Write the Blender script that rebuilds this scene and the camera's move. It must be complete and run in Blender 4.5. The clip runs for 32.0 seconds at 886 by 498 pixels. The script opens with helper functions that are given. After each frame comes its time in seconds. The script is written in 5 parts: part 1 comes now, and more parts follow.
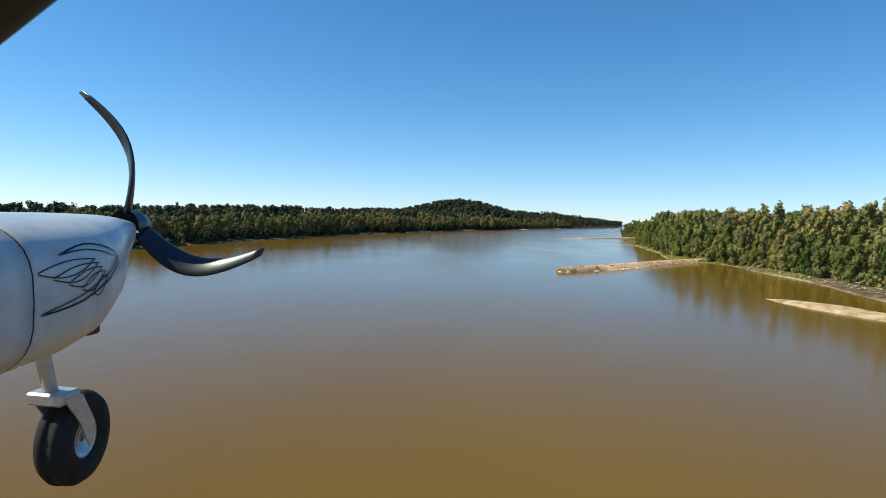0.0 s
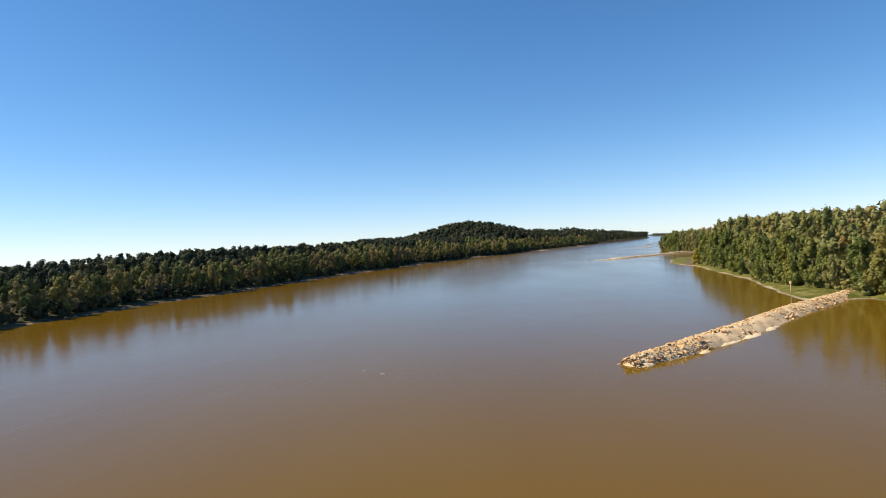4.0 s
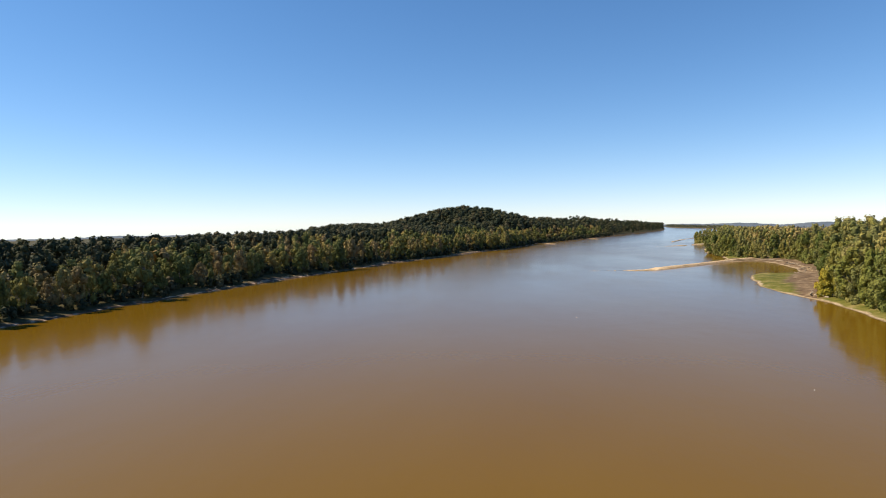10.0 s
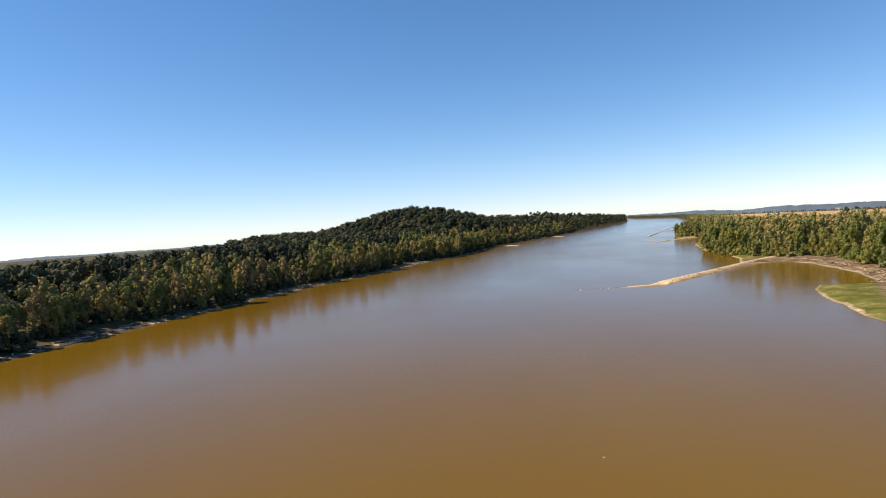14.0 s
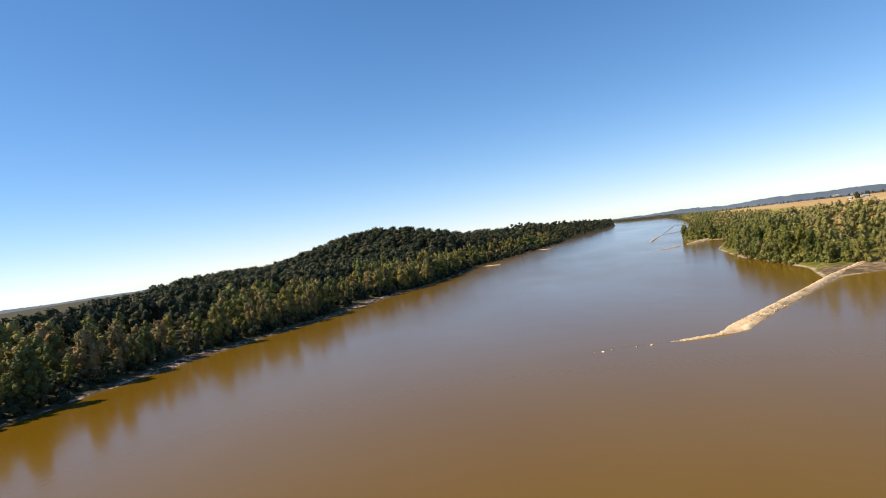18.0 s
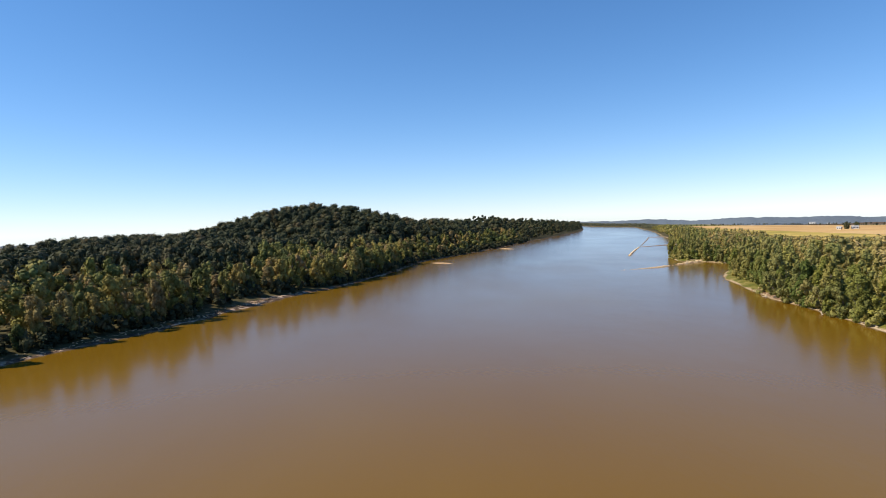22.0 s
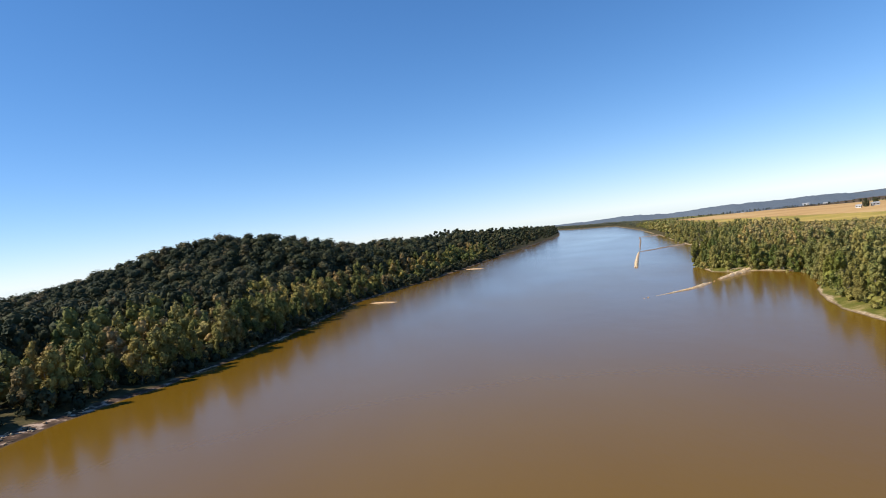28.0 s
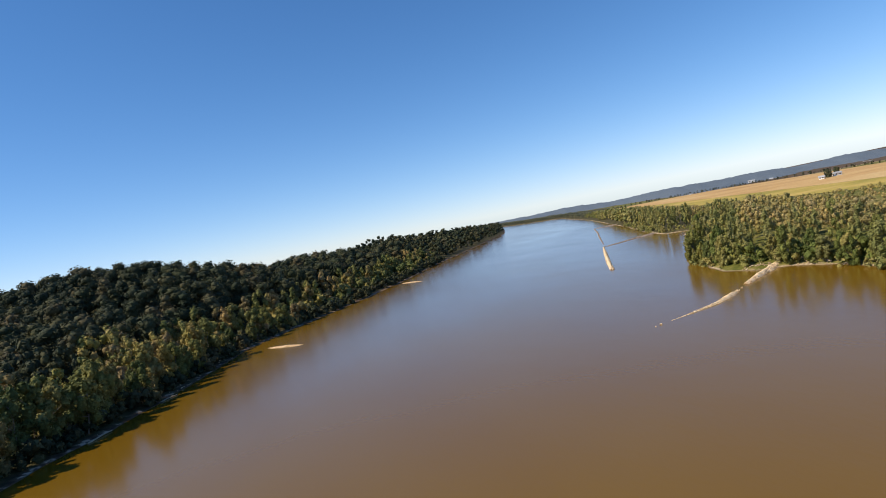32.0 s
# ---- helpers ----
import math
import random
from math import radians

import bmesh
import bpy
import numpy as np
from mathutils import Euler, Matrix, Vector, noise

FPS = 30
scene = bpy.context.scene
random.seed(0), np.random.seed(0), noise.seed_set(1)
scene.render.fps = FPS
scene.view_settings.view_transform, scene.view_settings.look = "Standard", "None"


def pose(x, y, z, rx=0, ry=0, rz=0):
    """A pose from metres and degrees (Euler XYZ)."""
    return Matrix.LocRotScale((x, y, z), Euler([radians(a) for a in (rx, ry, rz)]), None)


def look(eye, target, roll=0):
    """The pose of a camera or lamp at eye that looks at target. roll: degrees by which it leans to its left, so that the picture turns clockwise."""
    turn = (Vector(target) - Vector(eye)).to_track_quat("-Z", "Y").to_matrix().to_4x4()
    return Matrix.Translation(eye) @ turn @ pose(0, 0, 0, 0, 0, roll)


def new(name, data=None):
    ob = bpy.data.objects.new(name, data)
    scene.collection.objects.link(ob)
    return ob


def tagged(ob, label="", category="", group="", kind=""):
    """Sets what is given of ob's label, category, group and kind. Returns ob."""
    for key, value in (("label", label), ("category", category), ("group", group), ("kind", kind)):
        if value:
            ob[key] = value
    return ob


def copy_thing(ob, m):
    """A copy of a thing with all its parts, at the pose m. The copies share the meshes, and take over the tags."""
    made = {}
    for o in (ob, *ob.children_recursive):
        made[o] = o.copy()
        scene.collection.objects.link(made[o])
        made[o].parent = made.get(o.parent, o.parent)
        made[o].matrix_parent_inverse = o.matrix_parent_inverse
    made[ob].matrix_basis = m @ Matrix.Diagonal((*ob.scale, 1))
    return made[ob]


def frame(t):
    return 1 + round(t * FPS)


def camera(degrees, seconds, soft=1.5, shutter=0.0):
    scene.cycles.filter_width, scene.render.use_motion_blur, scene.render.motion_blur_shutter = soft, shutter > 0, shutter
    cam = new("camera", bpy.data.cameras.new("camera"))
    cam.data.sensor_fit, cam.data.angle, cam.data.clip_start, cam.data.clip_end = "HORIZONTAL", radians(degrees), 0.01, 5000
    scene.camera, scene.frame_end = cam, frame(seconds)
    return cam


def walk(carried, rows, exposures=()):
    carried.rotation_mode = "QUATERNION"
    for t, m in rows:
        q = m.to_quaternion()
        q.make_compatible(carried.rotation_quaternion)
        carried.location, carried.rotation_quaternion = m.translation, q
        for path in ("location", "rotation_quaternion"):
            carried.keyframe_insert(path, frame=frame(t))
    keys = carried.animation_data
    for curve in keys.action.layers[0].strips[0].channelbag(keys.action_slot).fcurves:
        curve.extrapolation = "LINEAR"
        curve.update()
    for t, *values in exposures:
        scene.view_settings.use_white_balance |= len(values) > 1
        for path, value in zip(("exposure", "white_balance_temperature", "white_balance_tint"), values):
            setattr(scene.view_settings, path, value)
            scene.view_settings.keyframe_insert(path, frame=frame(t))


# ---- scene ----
cam = camera(74.0, 32.0, soft=0.95)
PATH = [
    (0, (-13.215, -165.387, 20.41), (-13.323, -163.393, 20.298), 1.54),
    (0.5, (-11.444, -150.929, 20.569), (-11.582, -148.937, 20.453), 1.1),
    (1, (-9.937, -136.246, 20.857), (-10.104, -134.255, 20.753), 2.04),
    (1.5, (-8.694, -121.096, 21.287), (-8.876, -119.107, 21.182), 0.61),
    (2, (-7.524, -105.441, 21.75), (-7.702, -103.451, 21.672), -2.66),
    (2.5, (-6.285, -89.423, 22.2), (-6.459, -87.431, 22.143), -2.01),
    (3, (-5.17, -73.206, 22.679), (-5.344, -71.214, 22.635), -1.59),
    (3.5, (-3.934, -56.978, 23.102), (-4.105, -54.985, 23.073), -3.05),
    (5.5, (0.018, 0.002, 25.468), (-0.16, 1.994, 25.412), -1.1),
    (6, (0.819, 13.584, 25.861), (0.646, 15.575, 25.787), -0.6),
    (6.5, (1.779, 26.432, 26.249), (1.603, 28.422, 26.166), -1.5),
    (7, (2.798, 38.977, 26.809), (2.617, 40.967, 26.717), -2.4),
    (7.5, (3.333, 51.659, 27.278), (3.15, 53.648, 27.183), -1.7),
    (8, (3.699, 64.638, 27.702), (3.519, 66.628, 27.61), -1.6),
    (8.5, (4.239, 77.72, 27.997), (4.054, 79.71, 27.912), -1.9),
    (9, (4.94, 90.611, 28.62), (4.755, 92.601, 28.541), -2.7),
    (9.5, (5.3, 103.16, 29.379), (5.118, 105.151, 29.305), -1.9),
    (10, (6.054, 115.169, 30.158), (5.867, 117.159, 30.07), -1.2),
    (10.5, (7.599, 126.913, 30.728), (7.398, 128.9, 30.615), -3.2),
    (11, (9.167, 139.562, 30.798), (8.964, 141.55, 30.7), -5.4),
    (11.5, (10.27, 153.359, 30.791), (10.079, 155.348, 30.704), -5.1),
    (12, (11.152, 167.7, 30.816), (10.977, 169.69, 30.733), -5.2),
    (12.5, (11.872, 181.907, 31.037), (11.716, 183.9, 30.964), -6.4),
    (13, (12.448, 195.859, 31.305), (12.322, 197.854, 31.235), -5.3),
    (13.5, (12.514, 209.665, 31.854), (12.421, 211.662, 31.774), -2.9),
    (14, (12.626, 223.162, 32.534), (12.575, 225.16, 32.442), -4.0),
    (14.5, (13.623, 236.211, 32.867), (13.598, 238.209, 32.786), -5.4),
    (16.5, (21.593, 289.327, 32.194), (21.593, 291.326, 32.123), -4.9),
    (17, (23.284, 302.019, 32.612), (23.288, 304.018, 32.552), -6.0),
    (17.5, (24.914, 314.21, 33.228), (24.922, 316.21, 33.176), -6.1),
    (18, (26.753, 325.778, 33.486), (26.761, 327.777, 33.448), -8.4),
    (18.5, (28.752, 337.705, 33.597), (28.746, 339.705, 33.573), -11.2),
    (19, (30.511, 351.025, 33.965), (30.53, 353.024, 33.901), -8.5),
    (19.5, (32.806, 365.298, 33.931), (32.886, 367.295, 33.853), -6.7),
    (20, (35.214, 378.762, 33.634), (35.346, 380.756, 33.555), -4.5),
    (20.5, (37.538, 390.747, 33.553), (37.694, 392.739, 33.47), -3.4),
    (21, (39.948, 401.537, 33.808), (40.111, 403.528, 33.725), -2.7),
    (21.5, (42.963, 411.195, 34.179), (43.106, 413.188, 34.094), -2.8),
    (22, (45.961, 420.62, 34.64), (46.085, 422.614, 34.542), -2.2),
    (22.5, (48.463, 430.916, 35.021), (48.566, 432.911, 34.912), -2.0),
    (23, (50.516, 441.623, 35.278), (50.602, 443.618, 35.166), -2.0),
    (23.5, (52.672, 452.276, 35.251), (52.766, 454.271, 35.142), -1.6),
    (24, (54.857, 463.098, 34.862), (54.979, 465.092, 34.761), -1.9),
    (24.5, (57.44, 474.336, 34.396), (57.586, 476.328, 34.299), -3.2),
    (25, (60.196, 484.994, 34.1), (60.358, 486.986, 34.023), -5.1),
    (25.5, (62.849, 495.208, 34.113), (63.01, 497.201, 34.06), -6.9),
    (27.5, (73.077, 536.285, 35.913), (73.25, 538.278, 35.875), -10.1),
    (28, (75.803, 548.537, 36.129), (76.016, 550.525, 36.073), -7.5),
    (28.5, (78.807, 561.715, 36.108), (79.071, 563.696, 36.028), -6.7),
    (29, (81.788, 574.104, 36.262), (82.095, 576.079, 36.178), -7.5),
    (29.5, (84.714, 585.014, 36.537), (85.045, 586.985, 36.458), -7.3),
    (30, (87.484, 595.118, 36.74), (87.834, 597.086, 36.663), -6.0),
    (30.5, (89.814, 604.519, 36.79), (90.176, 606.484, 36.71), -6.6),
    (31, (92.225, 613.734, 37.051), (92.589, 615.699, 36.959), -7.3),
    (31.5, (94.861, 623.27, 37.065), (95.234, 625.233, 36.967), -8.8),
    (32, (97.781, 632.423, 36.729), (98.176, 634.382, 36.651), -11.9),
]
walk(cam, [(t, look(eye, target, roll)) for t, eye, target, roll in PATH],
     exposures=[(0, 0.07, 6350, -4), (3, 0.11, 6650, 2), (6, 0.13, 7150, 10), (10, 0.22, 7350, 10), (20, 0.22, 7050, 10), (25, 0.2, 6650, 10), (28, 0.13, 6600, 10), (32, 0.0, 6650, 10)])


# ---- light and sky ----
SUN_ELEV, SUN_AZ = 45.0, -92.0          # degrees; azimuth from +y towards +x
world = bpy.data.worlds.new("sky")
scene.world = world
world.use_nodes = True
wn = world.node_tree.nodes
sky = wn.new("ShaderNodeTexSky")
sky.sky_type, sky.sun_disc = "NISHITA", False
sky.sun_elevation, sky.sun_rotation = radians(SUN_ELEV), radians(SUN_AZ)
sky.altitude = 900
sky.air_density, sky.dust_density, sky.ozone_density = 0.8, 0.0, 3.0
deep = wn.new("ShaderNodeHueSaturation")
deep.inputs["Saturation"].default_value = 1.15
tone = wn.new("ShaderNodeMix")
tone.data_type, tone.blend_type = "RGBA", "MULTIPLY"
tone.inputs[0].default_value, tone.inputs[7].default_value = 1.0, (0.91, 1.0, 1.13, 1)
world.node_tree.links.new(sky.outputs[0], tone.inputs[6])
world.node_tree.links.new(tone.outputs[2], deep.inputs["Color"])
# compresses the sky's bright tones so the horizon glow stays below white
dim = wn.new("ShaderNodeVectorMath")
dim.operation, dim.inputs[1].default_value, dim.inputs[2].default_value = "MULTIPLY_ADD", (0.055, 0.051, 0.035), (0.805, 0.825, 0.835)
mild = wn.new("ShaderNodeVectorMath")
mild.operation = "DIVIDE"
world.node_tree.links.new(deep.outputs[0], dim.inputs[0])
world.node_tree.links.new(deep.outputs[0], mild.inputs[0])
world.node_tree.links.new(dim.outputs[0], mild.inputs[1])
world.node_tree.links.new(mild.outputs[0], wn["Background"].inputs[0])
wn["Background"].inputs[1].default_value = 0.139
sun_data = bpy.data.lights.new("sun", "SUN")
sun_data.energy, sun_data.angle, sun_data.color = 5.0, radians(0.53), (1.0, 0.905, 0.74)
sun = new("sun", sun_data)
_e, _a = radians(SUN_ELEV), radians(SUN_AZ)
sun_dir = Vector((math.sin(_a) * math.cos(_e), math.cos(_a) * math.cos(_e), math.sin(_e)))
sun.matrix_world = look(sun_dir * 500, (0, 0, 0))


# ---- materials ----
def material(name, rough=0.8, spec=0.3, metal=0.0):
    m = bpy.data.materials.new(name)
    m.use_nodes = True
    b = m.node_tree.nodes["Principled BSDF"]
    b.inputs["Roughness"].default_value = rough
    b.inputs["Specular IOR Level"].default_value = spec
    b.inputs["Metallic"].default_value = metal
    return m, m.node_tree.nodes, m.node_tree.links, b


def ramp(nodes, stops):
    r = nodes.new("ShaderNodeValToRGB")
    e = r.color_ramp.elements
    while len(e) < len(stops):
        e.new(0.5)
    for el, (p, c) in zip(e, stops):
        el.position, el.color = p, (*c, 1)
    return r


def noise_node(nodes, links, scale, detail=4, coords=None, rough=0.55):
    n = nodes.new("ShaderNodeTexNoise")
    n.inputs["Scale"].default_value, n.inputs["Detail"].default_value = scale, detail
    n.inputs["Roughness"].default_value = rough
    if coords is not None:
        links.new(coords, n.inputs["Vector"])
    return n


def mixc(nodes, links, fac, a, b, mode="MIX"):
    n = nodes.new("ShaderNodeMix")
    n.data_type, n.blend_type = "RGBA", mode
    for sock, v in ((n.inputs[0], fac), (n.inputs[6], a), (n.inputs[7], b)):
        if isinstance(v, (int, float)):
            sock.default_value = v
        elif isinstance(v, tuple):
            sock.default_value = (*v, 1)
        else:
            links.new(v, sock)
    return n.outputs[2]


def add_bump(nodes, links, bsdf, height, strength, distance):
    b = nodes.new("ShaderNodeBump")
    b.inputs["Strength"].default_value, b.inputs["Distance"].default_value = strength, distance
    links.new(height, b.inputs["Height"])
    links.new(b.outputs[0], bsdf.inputs["Normal"])


def mottled(name, stops, scale, fine, rough=0.85, bump=0.4, depth=0.1, spec=0.25, random_tint=0.0, metal=0.0):
    """A surface of a colour ramp over coarse noise, with fine grain and relief."""
    m, n, l, b = material(name, rough, spec, metal)
    geo = n.new("ShaderNodeNewGeometry").outputs["Position"]
    big, small = noise_node(n, l, scale, 5, geo), noise_node(n, l, fine, 4, geo)
    r = ramp(n, stops)
    l.new(big.outputs[0], r.inputs[0])
    c = mixc(n, l, 0.35, r.outputs[0], small.outputs[0], "OVERLAY")
    if random_tint:
        info, piece = n.new("ShaderNodeObjectInfo"), n.new("ShaderNodeNewGeometry")
        own, wrap = n.new("ShaderNodeMath"), n.new("ShaderNodeMath")
        own.operation, wrap.operation = "ADD", "FRACT"
        l.new(info.outputs["Random"], own.inputs[0])
        l.new(piece.outputs["Random Per Island"], own.inputs[1])
        l.new(own.outputs[0], wrap.inputs[0])
        tone = ramp(n, [(0, (1 - 1.5 * random_tint, 1 - 1.6 * random_tint, 1 - 1.6 * random_tint)), (0.3, (1 - 0.3 * random_tint,) * 3), (1, (1 + 0.6 * random_tint,) * 3)])
        l.new(wrap.outputs[0], tone.inputs[0])
        c = mixc(n, l, 1.0, c, tone.outputs[0], "MULTIPLY")
    l.new(c, b.inputs["Base Color"])
    if bump:
        add_bump(n, l, b, small.outputs[0], bump, depth)
    return m


def foliage(name, stops, island=0.24, patch=0.11, through_light=0.2, spread=0.44):
    """Leaves: hue by patches of about a tree's width, tone leaf by leaf, some light let through."""
    m, n, l, b = material(name, 0.7, 0.12)
    geo = n.new("ShaderNodeNewGeometry")
    plume = n.new("ShaderNodeMapping")
    plume.inputs["Scale"].default_value = (1, 1, 0.35)
    l.new(geo.outputs["Position"], plume.inputs[0])
    big = noise_node(n, l, patch, 2, plume.outputs[0], 0.75)
    info, each = n.new("ShaderNodeObjectInfo"), n.new("ShaderNodeAttribute")
    each.attribute_name = "tint"

    def calc(op, a, b):
        q = n.new("ShaderNodeMath")
        q.operation = op
        for sock, v in zip(q.inputs, (a, b)):
            if isinstance(v, (int, float)):
                sock.default_value = v
            else:
                l.new(v, sock)
        return q.outputs[0]

    own = calc("FRACT", calc("ADD", info.outputs["Random"], each.outputs["Fac"]), 0)
    hue = calc("ADD", calc("MULTIPLY", big.outputs[0], 0.5), calc("ADD", calc("MULTIPLY", own, spread), 0.26 - spread / 2))
    r = ramp(n, stops)
    l.new(hue, r.inputs[0])
    tone = ramp(n, [(0, (1 - island,) * 3), (1, (1 + island * 0.7,) * 3)])
    l.new(geo.outputs["Random Per Island"], tone.inputs[0])
    c = mixc(n, l, 1.0, r.outputs[0], tone.outputs[0], "MULTIPLY")
    tint = ramp(n, [(0, (0.72, 0.8, 0.76)), (0.5, (1, 1, 1)), (1, (1.2, 1.12, 0.92))])
    l.new(calc("FRACT", calc("MULTIPLY", own, 5.7), 0), tint.inputs[0])
    c = mixc(n, l, 1.0, c, tint.outputs[0], "MULTIPLY")
    fine = noise_node(n, l, 1.3, 4, geo.outputs["Position"], 0.7)
    speck = ramp(n, [(0.3, (0.74, 0.74, 0.74)), (0.7, (1.22, 1.22, 1.2))])
    l.new(fine.outputs[0], speck.inputs[0])
    c = mixc(n, l, 1.0, c, speck.outputs[0], "MULTIPLY")
    l.new(c, b.inputs["Base Color"])
    add_bump(n, l, b, fine.outputs[0], 0.8, 0.5)
    t = n.new("ShaderNodeBsdfTranslucent")
    l.new(c, t.inputs["Color"])
    mix = n.new("ShaderNodeMixShader")
    mix.inputs[0].default_value = through_light
    l.new(b.outputs[0], mix.inputs[1])
    l.new(t.outputs[0], mix.inputs[2])
    l.new(mix.outputs[0], n["Material Output"].inputs["Surface"])
    return m


LEAF_RIGHT = foliage("leaves_olive", [(0.32, (0.19, 0.21, 0.068)), (0.45, (0.265, 0.258, 0.086)), (0.57, (0.315, 0.278, 0.102)), (0.7, (0.36, 0.293, 0.12))], spread=0.16, through_light=0.12)
LEAF_LEFT = foliage("leaves_mixed", [(0.3, (0.118, 0.136, 0.045)), (0.45, (0.195, 0.19, 0.06)), (0.58, (0.28, 0.235, 0.078)), (0.72, (0.3, 0.212, 0.1))], through_light=0.03)
# dark bluff greens, with blue raised to imitate haze over the hill
LEAF_HILL = foliage("leaves_dark_green_hazed", [(0.32, (0.04, 0.05, 0.029)), (0.5, (0.062, 0.07, 0.038)), (0.62, (0.088, 0.088, 0.046)), (0.75, (0.115, 0.093, 0.05))], through_light=0.04)
LEAF_FRONT = foliage("leaves_fresh_green", [(0.3, (0.118, 0.15, 0.042)), (0.45, (0.18, 0.205, 0.054)), (0.57, (0.25, 0.242, 0.066)), (0.7, (0.315, 0.262, 0.082))], through_light=0.14, spread=0.28)
LEAF_INLAND = foliage("leaves_brown_olive", [(0.32, (0.25, 0.235, 0.08)), (0.45, (0.345, 0.292, 0.11)), (0.57, (0.42, 0.322, 0.142)), (0.7, (0.46, 0.335, 0.168))], spread=0.13, through_light=0.12)
# greyed leaf colour: distance haze painted into the far woods
LEAF_HAZED = foliage("leaves_haze_grey", [(0.3, (0.15, 0.165, 0.115)), (0.5, (0.19, 0.195, 0.13)), (0.7, (0.225, 0.215, 0.145))], spread=0.2)
LEAF_YELLOW = foliage("leaves_yellow", [(0.3, (0.46, 0.37, 0.05)), (0.7, (0.62, 0.48, 0.09))])
BARK = mottled("bark", [(0.3, (0.1, 0.08, 0.06)), (0.7, (0.28, 0.25, 0.2))], 0.8, 6)
ROCK = mottled("rock", [(0.3, (0.44, 0.24, 0.1)), (0.5, (0.7, 0.44, 0.21)), (0.7, (0.88, 0.65, 0.39))], 0.5, 5, 0.9, 0.5, 0.08, random_tint=0.5)
WET_ROCK = mottled("weathered_rock", [(0.3, (0.2, 0.15, 0.11)), (0.5, (0.29, 0.23, 0.18)), (0.7, (0.4, 0.32, 0.25))], 0.5, 5, 0.85, 0.5, 0.08, random_tint=0.3)
PALE_ROCK = mottled("pale_quarried_rock", [(0.3, (0.56, 0.385, 0.21)), (0.5, (0.76, 0.565, 0.345)), (0.7, (0.88, 0.71, 0.48))], 0.5, 5, 0.9, 0.5, 0.08, random_tint=0.27)
SLAB = mottled("pale_sand", [(0.3, (0.74, 0.53, 0.3)), (0.5, (0.86, 0.65, 0.4)), (0.7, (0.92, 0.74, 0.5))], 0.5, 3, 0.9, 0.45, 0.08)


def mound_material(name, stops, sand):
    """Packed rubble that gives way to smooth sand where the mesh says so."""
    m = mottled(name, stops, 0.5, 3.5, 0.92, 0.6, 0.25)
    n, l = m.node_tree.nodes, m.node_tree.links
    b = n["Principled BSDF"]
    rubble = b.inputs["Base Color"].links[0].from_socket
    where = n.new("ShaderNodeAttribute")
    where.attribute_name = "sandy"
    geo = n.new("ShaderNodeNewGeometry").outputs["Position"]
    tone = ramp(n, sand)
    l.new(noise_node(n, l, 0.6, 5, geo, 0.65).outputs[0], tone.inputs[0])
    l.new(mixc(n, l, where.outputs["Fac"], rubble, tone.outputs[0]), b.inputs["Base Color"])
    relief = n.new("ShaderNodeMapRange")
    relief.inputs["To Min"].default_value, relief.inputs["To Max"].default_value = 0.6, 0.12
    l.new(where.outputs["Fac"], relief.inputs["Value"])
    l.new(relief.outputs[0], n["Bump"].inputs["Strength"])
    return m


PACKED = mound_material("packed_rubble", [(0.3, (0.46, 0.31, 0.17)), (0.5, (0.68, 0.48, 0.28)), (0.7, (0.84, 0.63, 0.4))],
                        [(0.3, (0.58, 0.35, 0.16)), (0.45, (0.86, 0.59, 0.33)), (0.7, (0.94, 0.7, 0.43))])
SAND = mottled("sand", [(0.32, (0.3, 0.2, 0.1)), (0.46, (0.52, 0.36, 0.2)), (0.56, (0.62, 0.42, 0.25)), (0.68, (0.7, 0.54, 0.34))], 0.33, 2.0, 0.92, 0.7, 0.3)
FIELD = mottled("stubble", [(0.3, (0.43, 0.245, 0.09)), (0.5, (0.54, 0.33, 0.128)), (0.7, (0.6, 0.41, 0.185))], 0.012, 0.3, 0.95, 0.0)
MEADOW = mottled("meadow", [(0.35, (0.3, 0.245, 0.045)), (0.5, (0.42, 0.31, 0.065)), (0.65, (0.52, 0.36, 0.1))], 0.02, 0.5, 0.95, 0.0)
WALL_WHITE = mottled("white_siding", [(0.3, (0.7, 0.69, 0.66)), (0.7, (0.8, 0.79, 0.77))], 0.3, 4, 0.7, 0.1, 0.02)
ROOF_GREY = mottled("grey_roofing", [(0.3, (0.3, 0.3, 0.31)), (0.7, (0.48, 0.48, 0.48))], 0.3, 4, 0.6, 0.1, 0.02)
DARK_GLASS = mottled("window_dark", [(0.3, (0.03, 0.035, 0.04)), (0.7, (0.05, 0.055, 0.06))], 1, 4, 0.2, 0.0)
# blue-grey base colour carries the haze over the far ridge
FAR_WOOD_HAZE = foliage("far_leaves_hazed", [(0.3, (0.135, 0.168, 0.215)), (0.5, (0.168, 0.2, 0.248)), (0.7, (0.205, 0.232, 0.262))], 0.15, 0.03)


